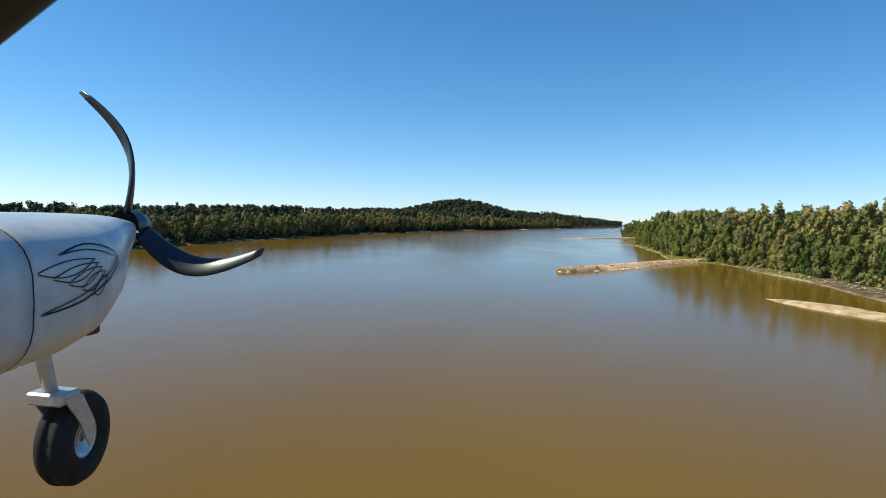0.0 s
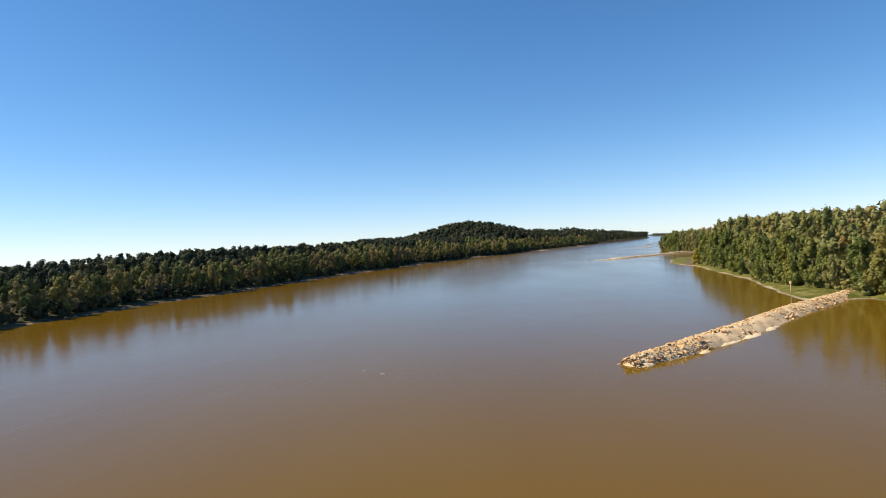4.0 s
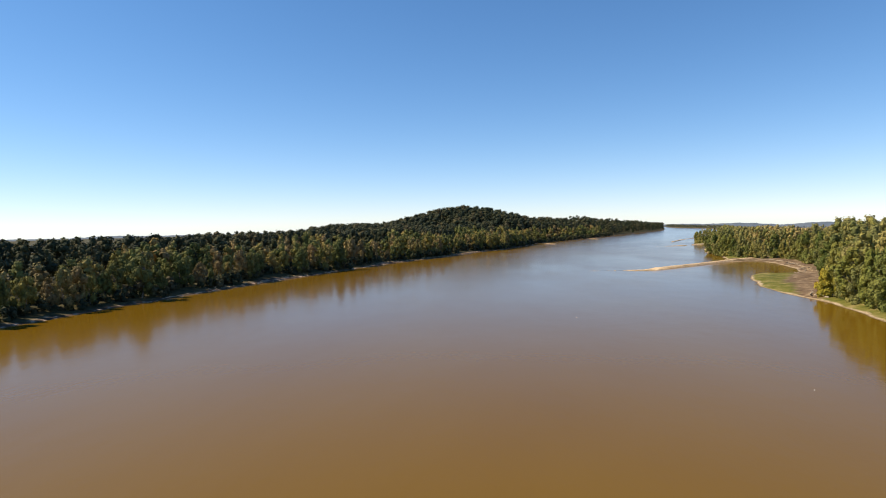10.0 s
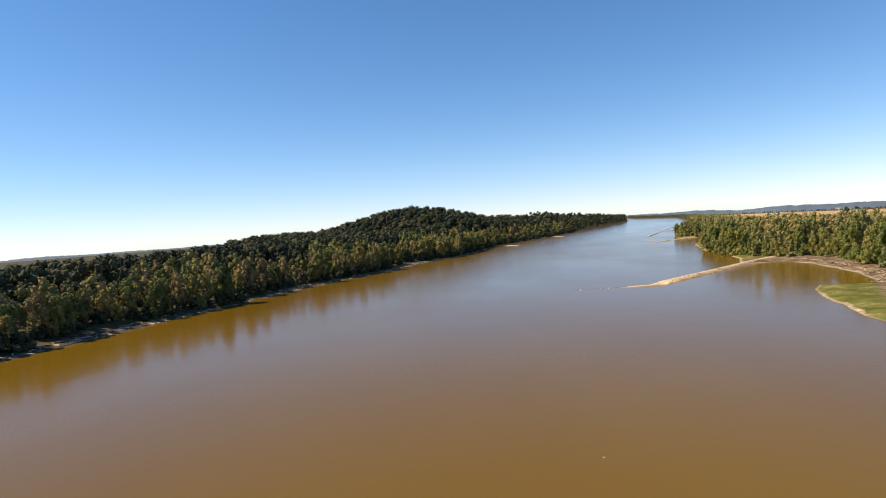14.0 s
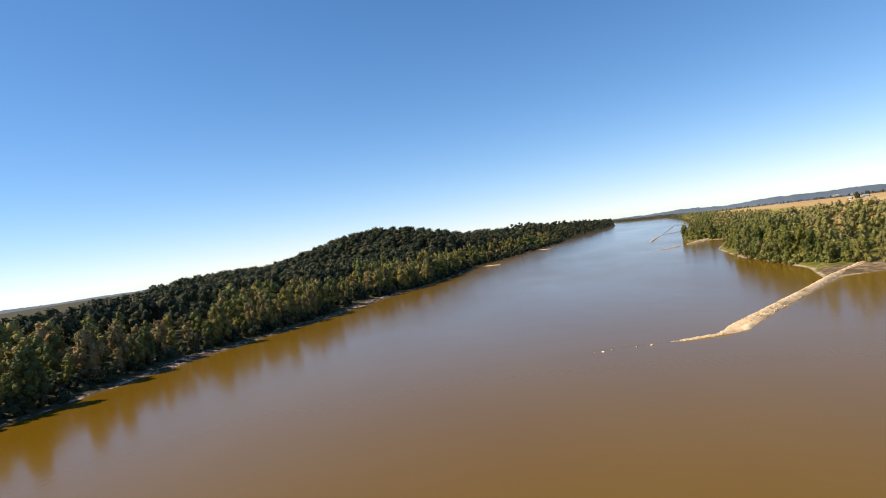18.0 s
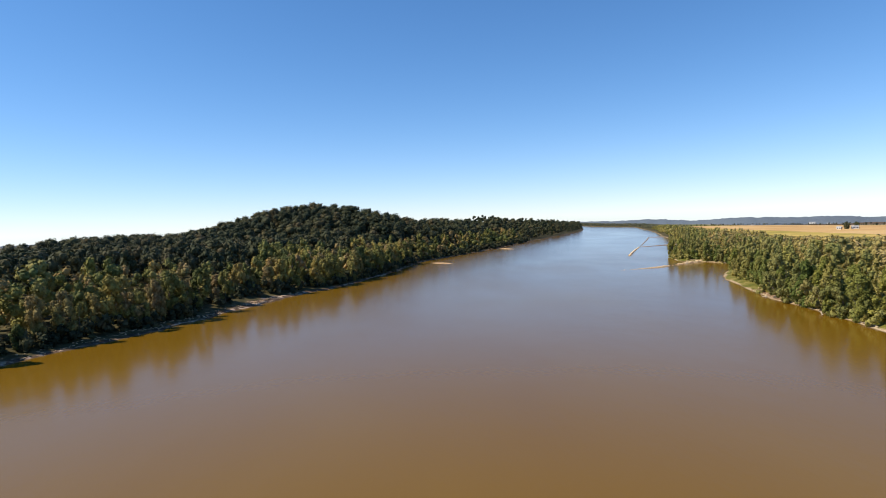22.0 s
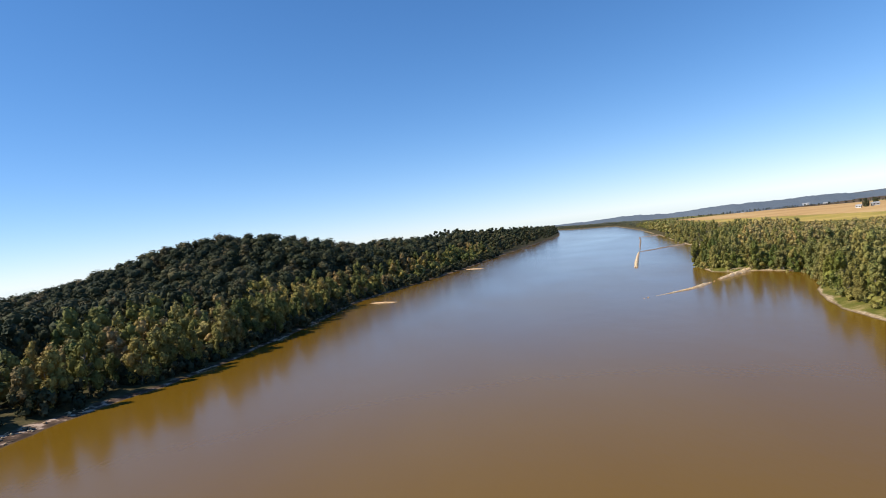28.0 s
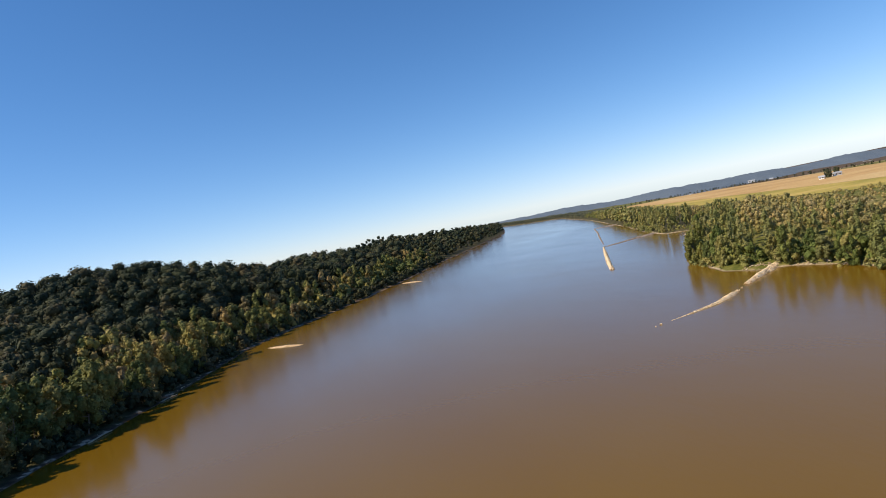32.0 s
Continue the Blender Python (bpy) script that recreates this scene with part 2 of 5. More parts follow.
def ground_material():
    """Mud and sand low down by the water, grass and litter above, by height and noise."""
    m, n, l, b = material("bank_soil", 0.92, 0.2)
    geo = n.new("ShaderNodeNewGeometry").outputs["Position"]
    big, mid, fine = noise_node(n, l, 0.05, 4, geo), noise_node(n, l, 0.35, 4, geo), noise_node(n, l, 3.0, 4, geo)
    sand = ramp(n, [(0.3, (0.2, 0.135, 0.075)), (0.48, (0.4, 0.29, 0.17)), (0.64, (0.6, 0.48, 0.32))])
    patchy = noise_node(n, l, 0.9, 5, geo, 0.65)
    l.new(patchy.outputs[0], sand.inputs[0])
    # reddish mud: dark stops imitate tree shadow, pale ones sunlit patches
    red_mud_shade = ramp(n, [(0.4, (0.05, 0.031, 0.021)), (0.54, (0.12, 0.074, 0.05)), (0.62, (0.5, 0.37, 0.28))])
    l.new(mid.outputs[0], red_mud_shade.inputs[0])
    west = n.new("ShaderNodeAttribute")
    west.attribute_name = "west_bank"
    low = mixc(n, l, west.outputs["Fac"], sand.outputs[0], red_mud_shade.outputs[0])
    grass = ramp(n, [(0.35, (0.04, 0.038, 0.015)), (0.5, (0.07, 0.06, 0.024)), (0.7, (0.12, 0.095, 0.045))])
    l.new(mid.outputs[0], grass.inputs[0])
    sep = n.new("ShaderNodeSeparateXYZ")
    l.new(geo, sep.inputs[0])
    wob = n.new("ShaderNodeMath")
    wob.operation = "MULTIPLY_ADD"
    l.new(big.outputs[0], wob.inputs[0])
    wob.inputs[1].default_value = 1.3
    l.new(sep.outputs[2], wob.inputs[2])
    height = n.new("ShaderNodeMapRange")
    height.inputs["From Min"].default_value, height.inputs["From Max"].default_value = 0.78, 1.0
    l.new(wob.outputs[0], height.inputs["Value"])
    turf = n.new("ShaderNodeAttribute")
    turf.attribute_name = "turf"
    bare = n.new("ShaderNodeAttribute")
    bare.attribute_name = "mud"
    inland = n.new("ShaderNodeMath")
    inland.operation = "SUBTRACT"
    l.new(turf.outputs["Fac"], inland.inputs[0])
    inland.inputs[1].default_value = 1.0

    def at_least(a):
        q = n.new("ShaderNodeMath")
        q.operation = "MAXIMUM"
        l.new(a, q.inputs[0])
        l.new(inland.outputs[0], q.inputs[1])
        return q.outputs[0]

    green = ramp(n, [(0.36, (0.075, 0.085, 0.012)), (0.46, (0.125, 0.124, 0.02)), (0.55, (0.18, 0.158, 0.036)), (0.64, (0.3, 0.23, 0.09))])
    blot = noise_node(n, l, 0.16, 6, geo, 0.7)
    l.new(blot.outputs[0], green.inputs[0])
    above = mixc(n, l, turf.outputs["Fac"], grass.outputs[0], green.outputs[0])
    clay = ramp(n, [(0.32, (0.13, 0.075, 0.045)), (0.5, (0.24, 0.15, 0.09)), (0.66, (0.42, 0.3, 0.19))])
    l.new(mid.outputs[0], clay.inputs[0])
    clay_or_red = mixc(n, l, west.outputs["Fac"], clay.outputs[0], red_mud_shade.outputs[0])
    above = mixc(n, l, bare.outputs["Fac"], above, clay_or_red)
    c = mixc(n, l, at_least(height.outputs[0]), low, above)
    wet = n.new("ShaderNodeMapRange")
    wet.inputs["From Min"].default_value, wet.inputs["From Max"].default_value = 0.0, 0.16
    l.new(sep.outputs[2], wet.inputs["Value"])
    c = mixc(n, l, at_least(wet.outputs[0]), (0.11, 0.07, 0.035), c)
    c = mixc(n, l, 0.3, c, fine.outputs[0], "OVERLAY")
    l.new(c, b.inputs["Base Color"])
    add_bump(n, l, b, fine.outputs[0], 0.4, 0.15)
    return m


def water_material():
    """Muddy river water: brown silt below a gently rippled, reflecting surface."""
    m, n, l, b = material("river_water", 0.1)
    b.inputs["IOR"].default_value = 1.33
    geo = n.new("ShaderNodeNewGeometry").outputs["Position"]
    flow = n.new("ShaderNodeMapping")
    flow.inputs["Rotation"].default_value = (0, 0, radians(20))
    flow.inputs["Scale"].default_value = (1.0, 0.45, 1.0)
    l.new(geo, flow.inputs[0])
    big = noise_node(n, l, 0.012, 3, flow.outputs[0])
    silt = ramp(n, [(0.35, (0.166, 0.0865, 0.0055)), (0.65, (0.184, 0.101, 0.0085))])
    l.new(big.outputs[0], silt.inputs[0])
    l.new(silt.outputs[0], b.inputs["Base Color"])
    gloss = n.new("ShaderNodeMapRange")
    gloss.inputs["From Min"].default_value, gloss.inputs["From Max"].default_value = 0.35, 0.65
    gloss.inputs["To Min"].default_value, gloss.inputs["To Max"].default_value = 0.1, 0.15
    l.new(noise_node(n, l, 0.02, 4, flow.outputs[0]).outputs[0], gloss.inputs["Value"])
    sep, breeze, both = n.new("ShaderNodeSeparateXYZ"), n.new("ShaderNodeMapRange"), n.new("ShaderNodeMath")
    l.new(geo, sep.inputs[0])
    l.new(sep.outputs[1], breeze.inputs["Value"])
    breeze.inputs["From Min"].default_value, breeze.inputs["From Max"].default_value = 280, 720
    breeze.inputs["To Min"].default_value, breeze.inputs["To Max"].default_value = 0.0, 0.06
    # specular level also rises upstream to brighten the far water
    sheen = n.new("ShaderNodeMapRange")
    sheen.inputs["From Max"].default_value = 0.06
    sheen.inputs["To Min"].default_value, sheen.inputs["To Max"].default_value = 0.26, 0.66
    l.new(breeze.outputs[0], sheen.inputs["Value"])
    l.new(sheen.outputs[0], b.inputs["Specular IOR Level"])
    # extra clear coat upstream, added to lift the far water's reflection
    far_coat = n.new("ShaderNodeMapRange")
    far_coat.inputs["From Min"].default_value, far_coat.inputs["From Max"].default_value = 650, 1150
    far_coat.inputs["To Max"].default_value = 0.6
    l.new(sep.outputs[1], far_coat.inputs["Value"])
    l.new(far_coat.outputs[0], b.inputs["Coat Weight"])
    b.inputs["Coat Roughness"].default_value, b.inputs["Coat IOR"].default_value = 0.16, 1.33
    l.new(gloss.outputs[0], both.inputs[0])
    l.new(breeze.outputs[0], both.inputs[1])
    l.new(both.outputs[0], b.inputs["Roughness"])
    rip, swell = noise_node(n, l, 0.9, 3, flow.outputs[0]), noise_node(n, l, 0.12, 2, flow.outputs[0])
    add = n.new("ShaderNodeMath")
    add.operation = "MULTIPLY_ADD"
    l.new(swell.outputs[0], add.inputs[0])
    add.inputs[1].default_value = 2.6
    l.new(rip.outputs[0], add.inputs[2])
    add_bump(n, l, b, add.outputs[0], 0.34, 0.06)
    return m


SOIL, WATER = ground_material(), water_material()


# ---- mesh helpers ----
def np_mesh(name, verts, faces, mat, smooth=False):
    """A mesh from arrays: faces all of one corner count."""
    me = bpy.data.meshes.new(name)
    verts, faces = np.asarray(verts, np.float32), np.asarray(faces, np.int32)
    k = faces.shape[1]
    me.vertices.add(len(verts))
    me.vertices.foreach_set("co", verts.ravel())
    me.loops.add(faces.size)
    me.loops.foreach_set("vertex_index", faces.ravel())
    me.polygons.add(len(faces))
    me.polygons.foreach_set("loop_start", np.arange(0, faces.size, k, dtype=np.int32))
    if smooth:
        me.polygons.foreach_set("use_smooth", np.ones(len(faces), bool))
    me.update(calc_edges=True)
    me.validate()
    me.materials.append(mat)
    return me


def bm_mesh(name, bm, mat, smooth=False):
    me = bpy.data.meshes.new(name)
    for f in bm.faces:
        f.smooth = smooth
    bm.to_mesh(me)
    bm.free()
    me.materials.append(mat)
    return me


def part(name, bm, mat, parent, label="", smooth=False):
    """One mesh object under a thing or a part; bm is a bmesh or a mesh."""
    me = bm_mesh(name, bm, mat, smooth) if isinstance(bm, bmesh.types.BMesh) else bm
    ob = new(name, me)
    ob.parent = parent
    return tagged(ob, label)


def box(bm, x0, y0, z0, x1, y1, z1, bevel=0.0):
    m = Matrix.Translation(((x0 + x1) / 2, (y0 + y1) / 2, (z0 + z1) / 2)) @ Matrix.Diagonal((x1 - x0, y1 - y0, z1 - z0, 1))
    got = bmesh.ops.create_cube(bm, size=1, matrix=m)
    if bevel:
        bmesh.ops.bevel(bm, geom=list({e for v in got["verts"] for e in v.link_edges}), offset=bevel, segments=1, affect="EDGES")
    return bm


def sstep(v):
    v = np.clip(v, 0, 1)
    return v * v * (3 - 2 * v)


rng = np.random.default_rng(7)


# ---- the plan: shores, tree lines, hills ----
LEFT_SHORE = [(-195, -500), (-190, -100), (-186, 50), (-180, 125), (-176, 165), (-165, 232), (-148, 290), (-143, 325), (-131, 372),
              (-116, 428), (-105, 465), (-90, 515), (-78, 550), (-62, 588), (-41, 630), (-27, 669), (-12, 709), (5, 738), (18, 771),
              (27, 800), (37, 826), (45, 860), (56, 911), (87, 970), (118, 1025), (155, 1095), (190, 1175), (250, 1300),
              (330, 1460), (420, 1650), (480, 1830), (530, 2040), (510, 2150), (440, 2300)]
RIGHT_SHORE = [(100, -500), (98, -100), (100, 2), (101, 14), (105, 34), (107, 55), (106, 77), (108, 95), (110, 112), (110, 128), (107, 143), (99, 140), (88, 138),
               (91, 158), (97, 183), (105, 220), (111, 268), (119, 325), (116, 356), (119, 380), (126, 407), (135, 430), (143, 439),
               (152, 436), (163, 436), (172, 459), (178, 485), (183, 510), (180, 528), (166, 528), (156, 526), (163, 541),
               (171, 560), (176.5, 585), (181, 612), (183, 633), (190, 660), (200, 692), (208, 715), (222, 735), (238, 752), (247, 766),
               (249, 785), (245, 799), (236, 805), (234, 818), (241, 840), (254, 866), (270, 890), (296, 925), (318, 965),
               (335, 978), (322, 993), (327, 1012), (338, 1045), (364, 1109), (405, 1220), (447, 1337), (485, 1440), (552, 1665),
               (592, 1800), (588, 1880), (572, 1970), (570, 2080), (585, 2200), (600, 2300)]
RIGHT_TREES = [(122, -500), (120, -100), (119, 12), (120, 34), (119, 60), (118, 90), (117, 110), (115, 128), (112, 145), (108, 162), (103, 184), (110, 220),
               (117, 250), (121, 290), (125, 322), (129, 336), (136, 352), (150, 383), (176, 428), (191, 468), (201, 505), (203, 534),
               (184, 549), (179, 562), (179, 586), (183.5, 613), (193, 650), (204, 676), (211, 704), (226, 733), (244, 757),
               (253, 785), (250, 800), (244, 812), (238, 824), (245, 843), (258, 868), (273, 886), (299, 923), (328, 957), (341, 979), (328, 995),
               (332, 1012), (342, 1045), (368, 1109), (409, 1220), (451, 1337), (490, 1440), (557, 1665),
               (598, 1800), (594, 1880), (578, 1970), (576, 2080), (591, 2200), (606, 2290)]


def dense(line, step, wobble, seed):
    """A line cut into short steps and made a little uneven."""
    out = []
    for (ax, ay), (bx, by) in zip(line, line[1:]):
        k = max(1, int(math.hypot(bx - ax, by - ay) / step))
        for i in range(k):
            x, y = ax + (bx - ax) * i / k, ay + (by - ay) * i / k
            w = noise.noise_vector(Vector((x * 0.09, y * 0.09, seed))) + 0.5 * noise.noise_vector(Vector((x * 0.3, y * 0.3, seed)))
            out.append((x + wobble * w.x, y + wobble * w.y))
    return np.array(out + [line[-1]])


SHORE_L, SHORE_R, TREES_R = dense(LEFT_SHORE, 8, 2.6, 1), dense(RIGHT_SHORE, 8, 1.6, 2), dense(RIGHT_TREES, 10, 1.5, 3)
RIVER = np.concatenate([SHORE_L, [(500, 2400), (590, 2400)], SHORE_R[::-1]])
WOOD_R = np.concatenate([TREES_R, [(3000, 2290), (3000, -500)]])


def line_dist(pts, line):
    best = np.full(len(pts), 1e9)
    for a, b in zip(line[:-1], line[1:]):
        ab = b - a
        s = np.clip(((pts - a) @ ab) / max(ab @ ab, 1e-9), 0, 1)
        best = np.minimum(best, np.hypot(*(pts - a - s[:, None] * ab).T))
    return best


def inside(pts, poly):
    x, y = pts.T
    res = np.zeros(len(pts), bool)
    for (ax, ay), (bx, by) in zip(poly, np.roll(poly, -1, 0)):
        if ay != by:
            res ^= ((ay > y) != (by > y)) & (x < (bx - ax) * (y - ay) / (by - ay) + ax)
    return res


HILLS = [(-45, 1025, 33, 105, 95), (25, 1075, 12, 60, 75), (85, 1165, 16, 65, 85), (165, 1310, 19, 70, 100), (240, 1470, 14, 70, 110),
         (330, 1660, 9, 70, 120), (-190, 900, 10, 130, 170), (-160, 1250, 30, 160, 200), (-240, 620, 2, 120, 200), (-330, 450, 2, 100, 160)]


def plan(pts):
    """For points of the plan: ground height, whether river, distance from the shore, whether on the left bank, and depth into the right wood."""
    dl, dr, dt = line_dist(pts, SHORE_L), line_dist(pts, SHORE_R), line_dist(pts, TREES_R)
    river, wood = inside(pts, RIVER), inside(pts, WOOD_R)
    left = dl < dr
    d = np.minimum(dl, dr)
    x, y = pts.T
    hill = np.zeros(len(pts))
    for hx, hy, h, sx, sy in HILLS:
        hill = np.maximum(hill, h * np.exp(-((x - hx) / sx) ** 2 - ((y - hy) / sy) ** 2)) + 0.25 * np.minimum(hill, h * np.exp(-((x - hx) / sx) ** 2 - ((y - hy) / sy) ** 2))
    lump = 0.5 * np.sin(x * 0.11 + 1.3 * np.sin(y * 0.07)) * np.sin(y * 0.09 + x * 0.03)
    zl = 0.15 + 0.7 * sstep(d / 5) + 1.6 * sstep((d - 6) / 9) + 0.8 * sstep((d - 9) / 25) + hill * sstep((d - 10) / 45) + 0.5 * lump * sstep(d / 8)
    zr = 0.12 + 1.0 * sstep(d / 5.5) + wood * (1.3 * sstep(dt / 6) + 0.6 * sstep((dt - 10) / 40)) + 0.25 * lump * sstep(d / 6)
    # far land is lowered with distance to fit the camera's view
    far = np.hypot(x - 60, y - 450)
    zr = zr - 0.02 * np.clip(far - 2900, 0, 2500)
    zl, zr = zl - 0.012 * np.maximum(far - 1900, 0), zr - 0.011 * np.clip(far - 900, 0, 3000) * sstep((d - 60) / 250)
    z = np.where(river, -np.minimum(0.22 * d, 3.0), np.where(left, zl, zr))
    return z, river, d, left, np.where(wood, dt, -dt)


def axis(dense_from, dense_to, step, low, high, fine=0):
    """Grid lines close together in the middle, less close up to fine, and wider apart beyond."""
    a = list(np.arange(dense_from, dense_to + 0.1, step))
    s = step
    while a[-1] < high:
        s = min(s * 1.18, 220 if a[-1] > fine else step * 3)
        a.append(a[-1] + s)
    s = step
    while a[0] > low:
        s = min(s * 1.18, 220)
        a.insert(0, a[0] - s)
    return np.array(a)


gx, gy = axis(-200, 420, 3.5, -4800, 4900, 1000), axis(-30, 1100, 4.0, -4200, 4900, 2500)
GX, GY = np.meshgrid(gx, gy)
gp = np.stack([GX.ravel(), GY.ravel()], 1)
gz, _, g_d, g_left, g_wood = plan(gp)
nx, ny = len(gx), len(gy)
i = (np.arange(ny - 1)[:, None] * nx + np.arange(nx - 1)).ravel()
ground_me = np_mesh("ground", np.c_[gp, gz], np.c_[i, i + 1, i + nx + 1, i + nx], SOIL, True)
turf = ground_me.attributes.new("turf", "FLOAT", "POINT")
bare = np.zeros(len(gp), bool)
for lo, hi in ((-600, 62), (96, 112), (442, 545), (578, 655)):
    bare |= (gp[:, 1] > lo) & (gp[:, 1] < hi)
cove = (gp[:, 1] > 335) & (gp[:, 1] < 384) & (g_wood > -15) | (gp[:, 1] > 384) & (gp[:, 1] < 548) & (g_wood > -18)
turf.data.foreach_set("value", (~g_left & ~cove & (gp[:, 1] < 965) & (~bare | (g_d > np.where(gp[:, 1] > 570, 6, 60)))).astype(np.float32) + (~g_left & (g_d > 90)))
sandy = 2 + 6 * np.exp(-((gp[:, 1] - 698) / 25) ** 2) + 6 * np.exp(-((gp[:, 1] - 560) / 16) ** 2) + 6 * np.exp(-((gp[:, 1] - 430) / 18) ** 2)
ground_me.attributes.new("mud", "FLOAT", "POINT").data.foreach_set("value", (g_left & (g_d < sandy)).astype(np.float32) + (~g_left & (cove | bare & ((gp[:, 1] < 570) | (g_d < 6))) & (gp[:, 1] < 1005) & (g_d < 60) & (g_wood < 9)).astype(np.float32) * np.where(cove, 0.7, np.where(gp[:, 1] > 570, 0.9, 0.4)))
ground_me.attributes.new("west_bank", "FLOAT", "POINT").data.foreach_set("value", g_left.astype(np.float32))
tagged(new("ground", ground_me),
       "muddy and sandy river banks with grass, far farmland lowered to fit the view", "ground", kind="structure")

wx, wy = axis(-200, 360, 14, -420, 1000, 1000), axis(-100, 1100, 14, -700, 2480, 2480)
WX, WY = np.meshgrid(wx, wy)
i = (np.arange(len(wy) - 1)[:, None] * len(wx) + np.arange(len(wx) - 1)).ravel()
_, w_in, w_d, _, _ = plan(np.stack([WX.ravel(), WY.ravel()], 1))
w_ok = w_in | (w_d < np.where(WY.ravel() > 1100, 60, 24))
i = i[w_ok[i] & w_ok[i + 1] & w_ok[i + len(wx)] & w_ok[i + len(wx) + 1]]
tagged(new("water", np_mesh("water", np.c_[WX.ravel(), WY.ravel(), 0 * WX.ravel()], np.c_[i, i + 1, i + len(wx) + 1, i + len(wx)], WATER, True)),
       "broad brown silty river with a smooth faintly rippled surface", "river", kind="structure")


def sheet(name, corners, mat, lift, label, category):
    """A patch of land cover that follows the ground a little above it."""
    c = np.array(corners, float)
    u = np.linspace(0, 1, 40)
    U, V = np.meshgrid(u, u)
    p = ((1 - U) * (1 - V))[..., None] * c[0] + (U * (1 - V))[..., None] * c[1] + (U * V)[..., None] * c[2] + ((1 - U) * V)[..., None] * c[3]
    p = p.reshape(-1, 2)
    z = plan(p)[0] + lift
    i = (np.arange(39)[:, None] * 40 + np.arange(39)).ravel()
    return tagged(new(name, np_mesh(name, np.c_[p, z], np.c_[i, i + 1, i + 41, i + 40], mat, True)), label, category, kind="structure")


sheet("field", [(428, 60), (680, 60), (790, 1545), (581, 1560)], FIELD, 0.35, "wide tan stubble field beyond the riverside woods", "field")
sheet("field", [(367, 60), (427, 60), (580, 1560), (470, 1180)], MEADOW, 0.35, "strip of green and yellow meadow along the woods", "field")


# ---- trees ----
def card_cloud(clumps, count, size, seed):
    """Leaf sprays as small bent cards on the skins of clumps (x, y, z, radius, squash), facing outwards."""
    r = np.random.default_rng(seed)
    c = np.array(clumps, float)
    w = c[:, 3] ** 2
    pick = r.choice(len(c), count, p=w / w.sum())
    n = r.normal(size=(count, 3))
    n[:, 2] = n[:, 2] + 0.25
    n /= np.linalg.norm(n, axis=1)[:, None]
    rad = c[pick, 3] * r.uniform(0.78, 1.28, count)
    pos = c[pick, :3] + n * rad[:, None] * np.stack([np.ones(count), np.ones(count), c[pick, 4]], 1)
    face = n + r.normal(size=(count, 3)) * 0.36
    face /= np.linalg.norm(face, axis=1)[:, None]
    a = np.cross(face, r.normal(size=(count, 3)))
    a /= np.linalg.norm(a, axis=1)[:, None]
    b = np.cross(face, a)
    s = size * r.uniform(0.55, 1.25, count)[:, None]
    v = np.stack([pos + a * s, pos - a * s * 0.6 + b * s * 0.8, pos - a * s * 0.5 - b * s * 0.8 - face * s * 0.3], 1).reshape(-1, 3)
    k = np.arange(count)[:, None] * 3
    return v, k + [0, 1, 2]


def core(clumps, shrink, seed, fine=2):
    """Inner leaf mass of each clump, a rough many-sided lump, so that a crown is not see-through."""
    bm = bmesh.new()
    bmesh.ops.create_icosphere(bm, subdivisions=fine, radius=1)
    base = np.array([v.co for v in bm.verts])
    tri = np.array([[v.index for v in f.verts] for f in bm.faces])
    bm.free()
    r = np.random.default_rng(seed)
    V, F = [], []
    for n, (x, y, z, rad, sq) in enumerate(clumps):
        s = r.uniform(0.8, 1.12, (len(base), 1)) * rad * shrink
        V.append(base * s * (1, 1, sq) + (x, y, z))
        F.append(tri + n * len(base))
    return np.concatenate(V), np.concatenate(F)


def crown_clumps(height, spread, low, seed, slim=1.0, n=14, tall=1.35, lump=1.0):
    """Where the clumps of a crown sit: a tall uneven crown from low to the top."""
    r = np.random.default_rng(seed)
    out = []
    for k in range(n):
        f = (k + r.uniform(0.1, 0.9)) / n
        z = low + (height - low) * f
        wide = spread * (math.sin(math.pi * min(0.97, 0.22 + 0.74 * f)) ** 0.8) * slim
        a, q = r.uniform(0, 6.28), wide * math.sqrt(r.uniform(0.05, 0.75))
        rad = spread * lump * r.uniform(0.36, 0.6) * (1 - 0.3 * f)
        out.append((q * math.cos(a), q * math.sin(a), min(z, height - rad * tall * 0.8), rad, tall * r.uniform(0.75, 1.2)))
    return out


def limb(bm, a, b, ra, rb, sides=6):
    a, b = Vector(a), Vector(b)
    q = (b - a).to_track_quat("Z", "Y").to_matrix()
    rings = []
    for p, rad in ((a, ra), (b, rb)):
        rings.append([bm.verts.new(p + q @ Vector((rad * math.cos(6.283 * k / sides), rad * math.sin(6.283 * k / sides), 0))) for k in range(sides)])
    for k in range(sides):
        bm.faces.new((rings[0][k], rings[0][(k + 1) % sides], rings[1][(k + 1) % sides], rings[1][k]))
    bm.faces.new(rings[1])


def trunk_mesh(height, clumps, seed):
    r = random.Random(seed)
    bm = bmesh.new()
    bend, p, rad = [], Vector((0, 0, -0.6)), 0.34 * height / 22
    steps = 5
    for k in range(steps):
        q = Vector((p.x + r.uniform(-0.5, 0.5), p.y + r.uniform(-0.5, 0.5), -0.6 + (0.86 * height) * (k + 1) / steps))
        limb(bm, p, q, rad * (1.25 if k == 0 else 1), rad * 0.74)
        p, rad = q, rad * 0.74
        bend.append(q.copy())
    for x, y, z, cr, _ in clumps[::2]:
        base = min(bend, key=lambda b: abs(b.z - (z - 2.5)))
        limb(bm, base, (x, y, z), 0.13, 0.04, 5)
    return bm_mesh("trunk", bm, BARK)


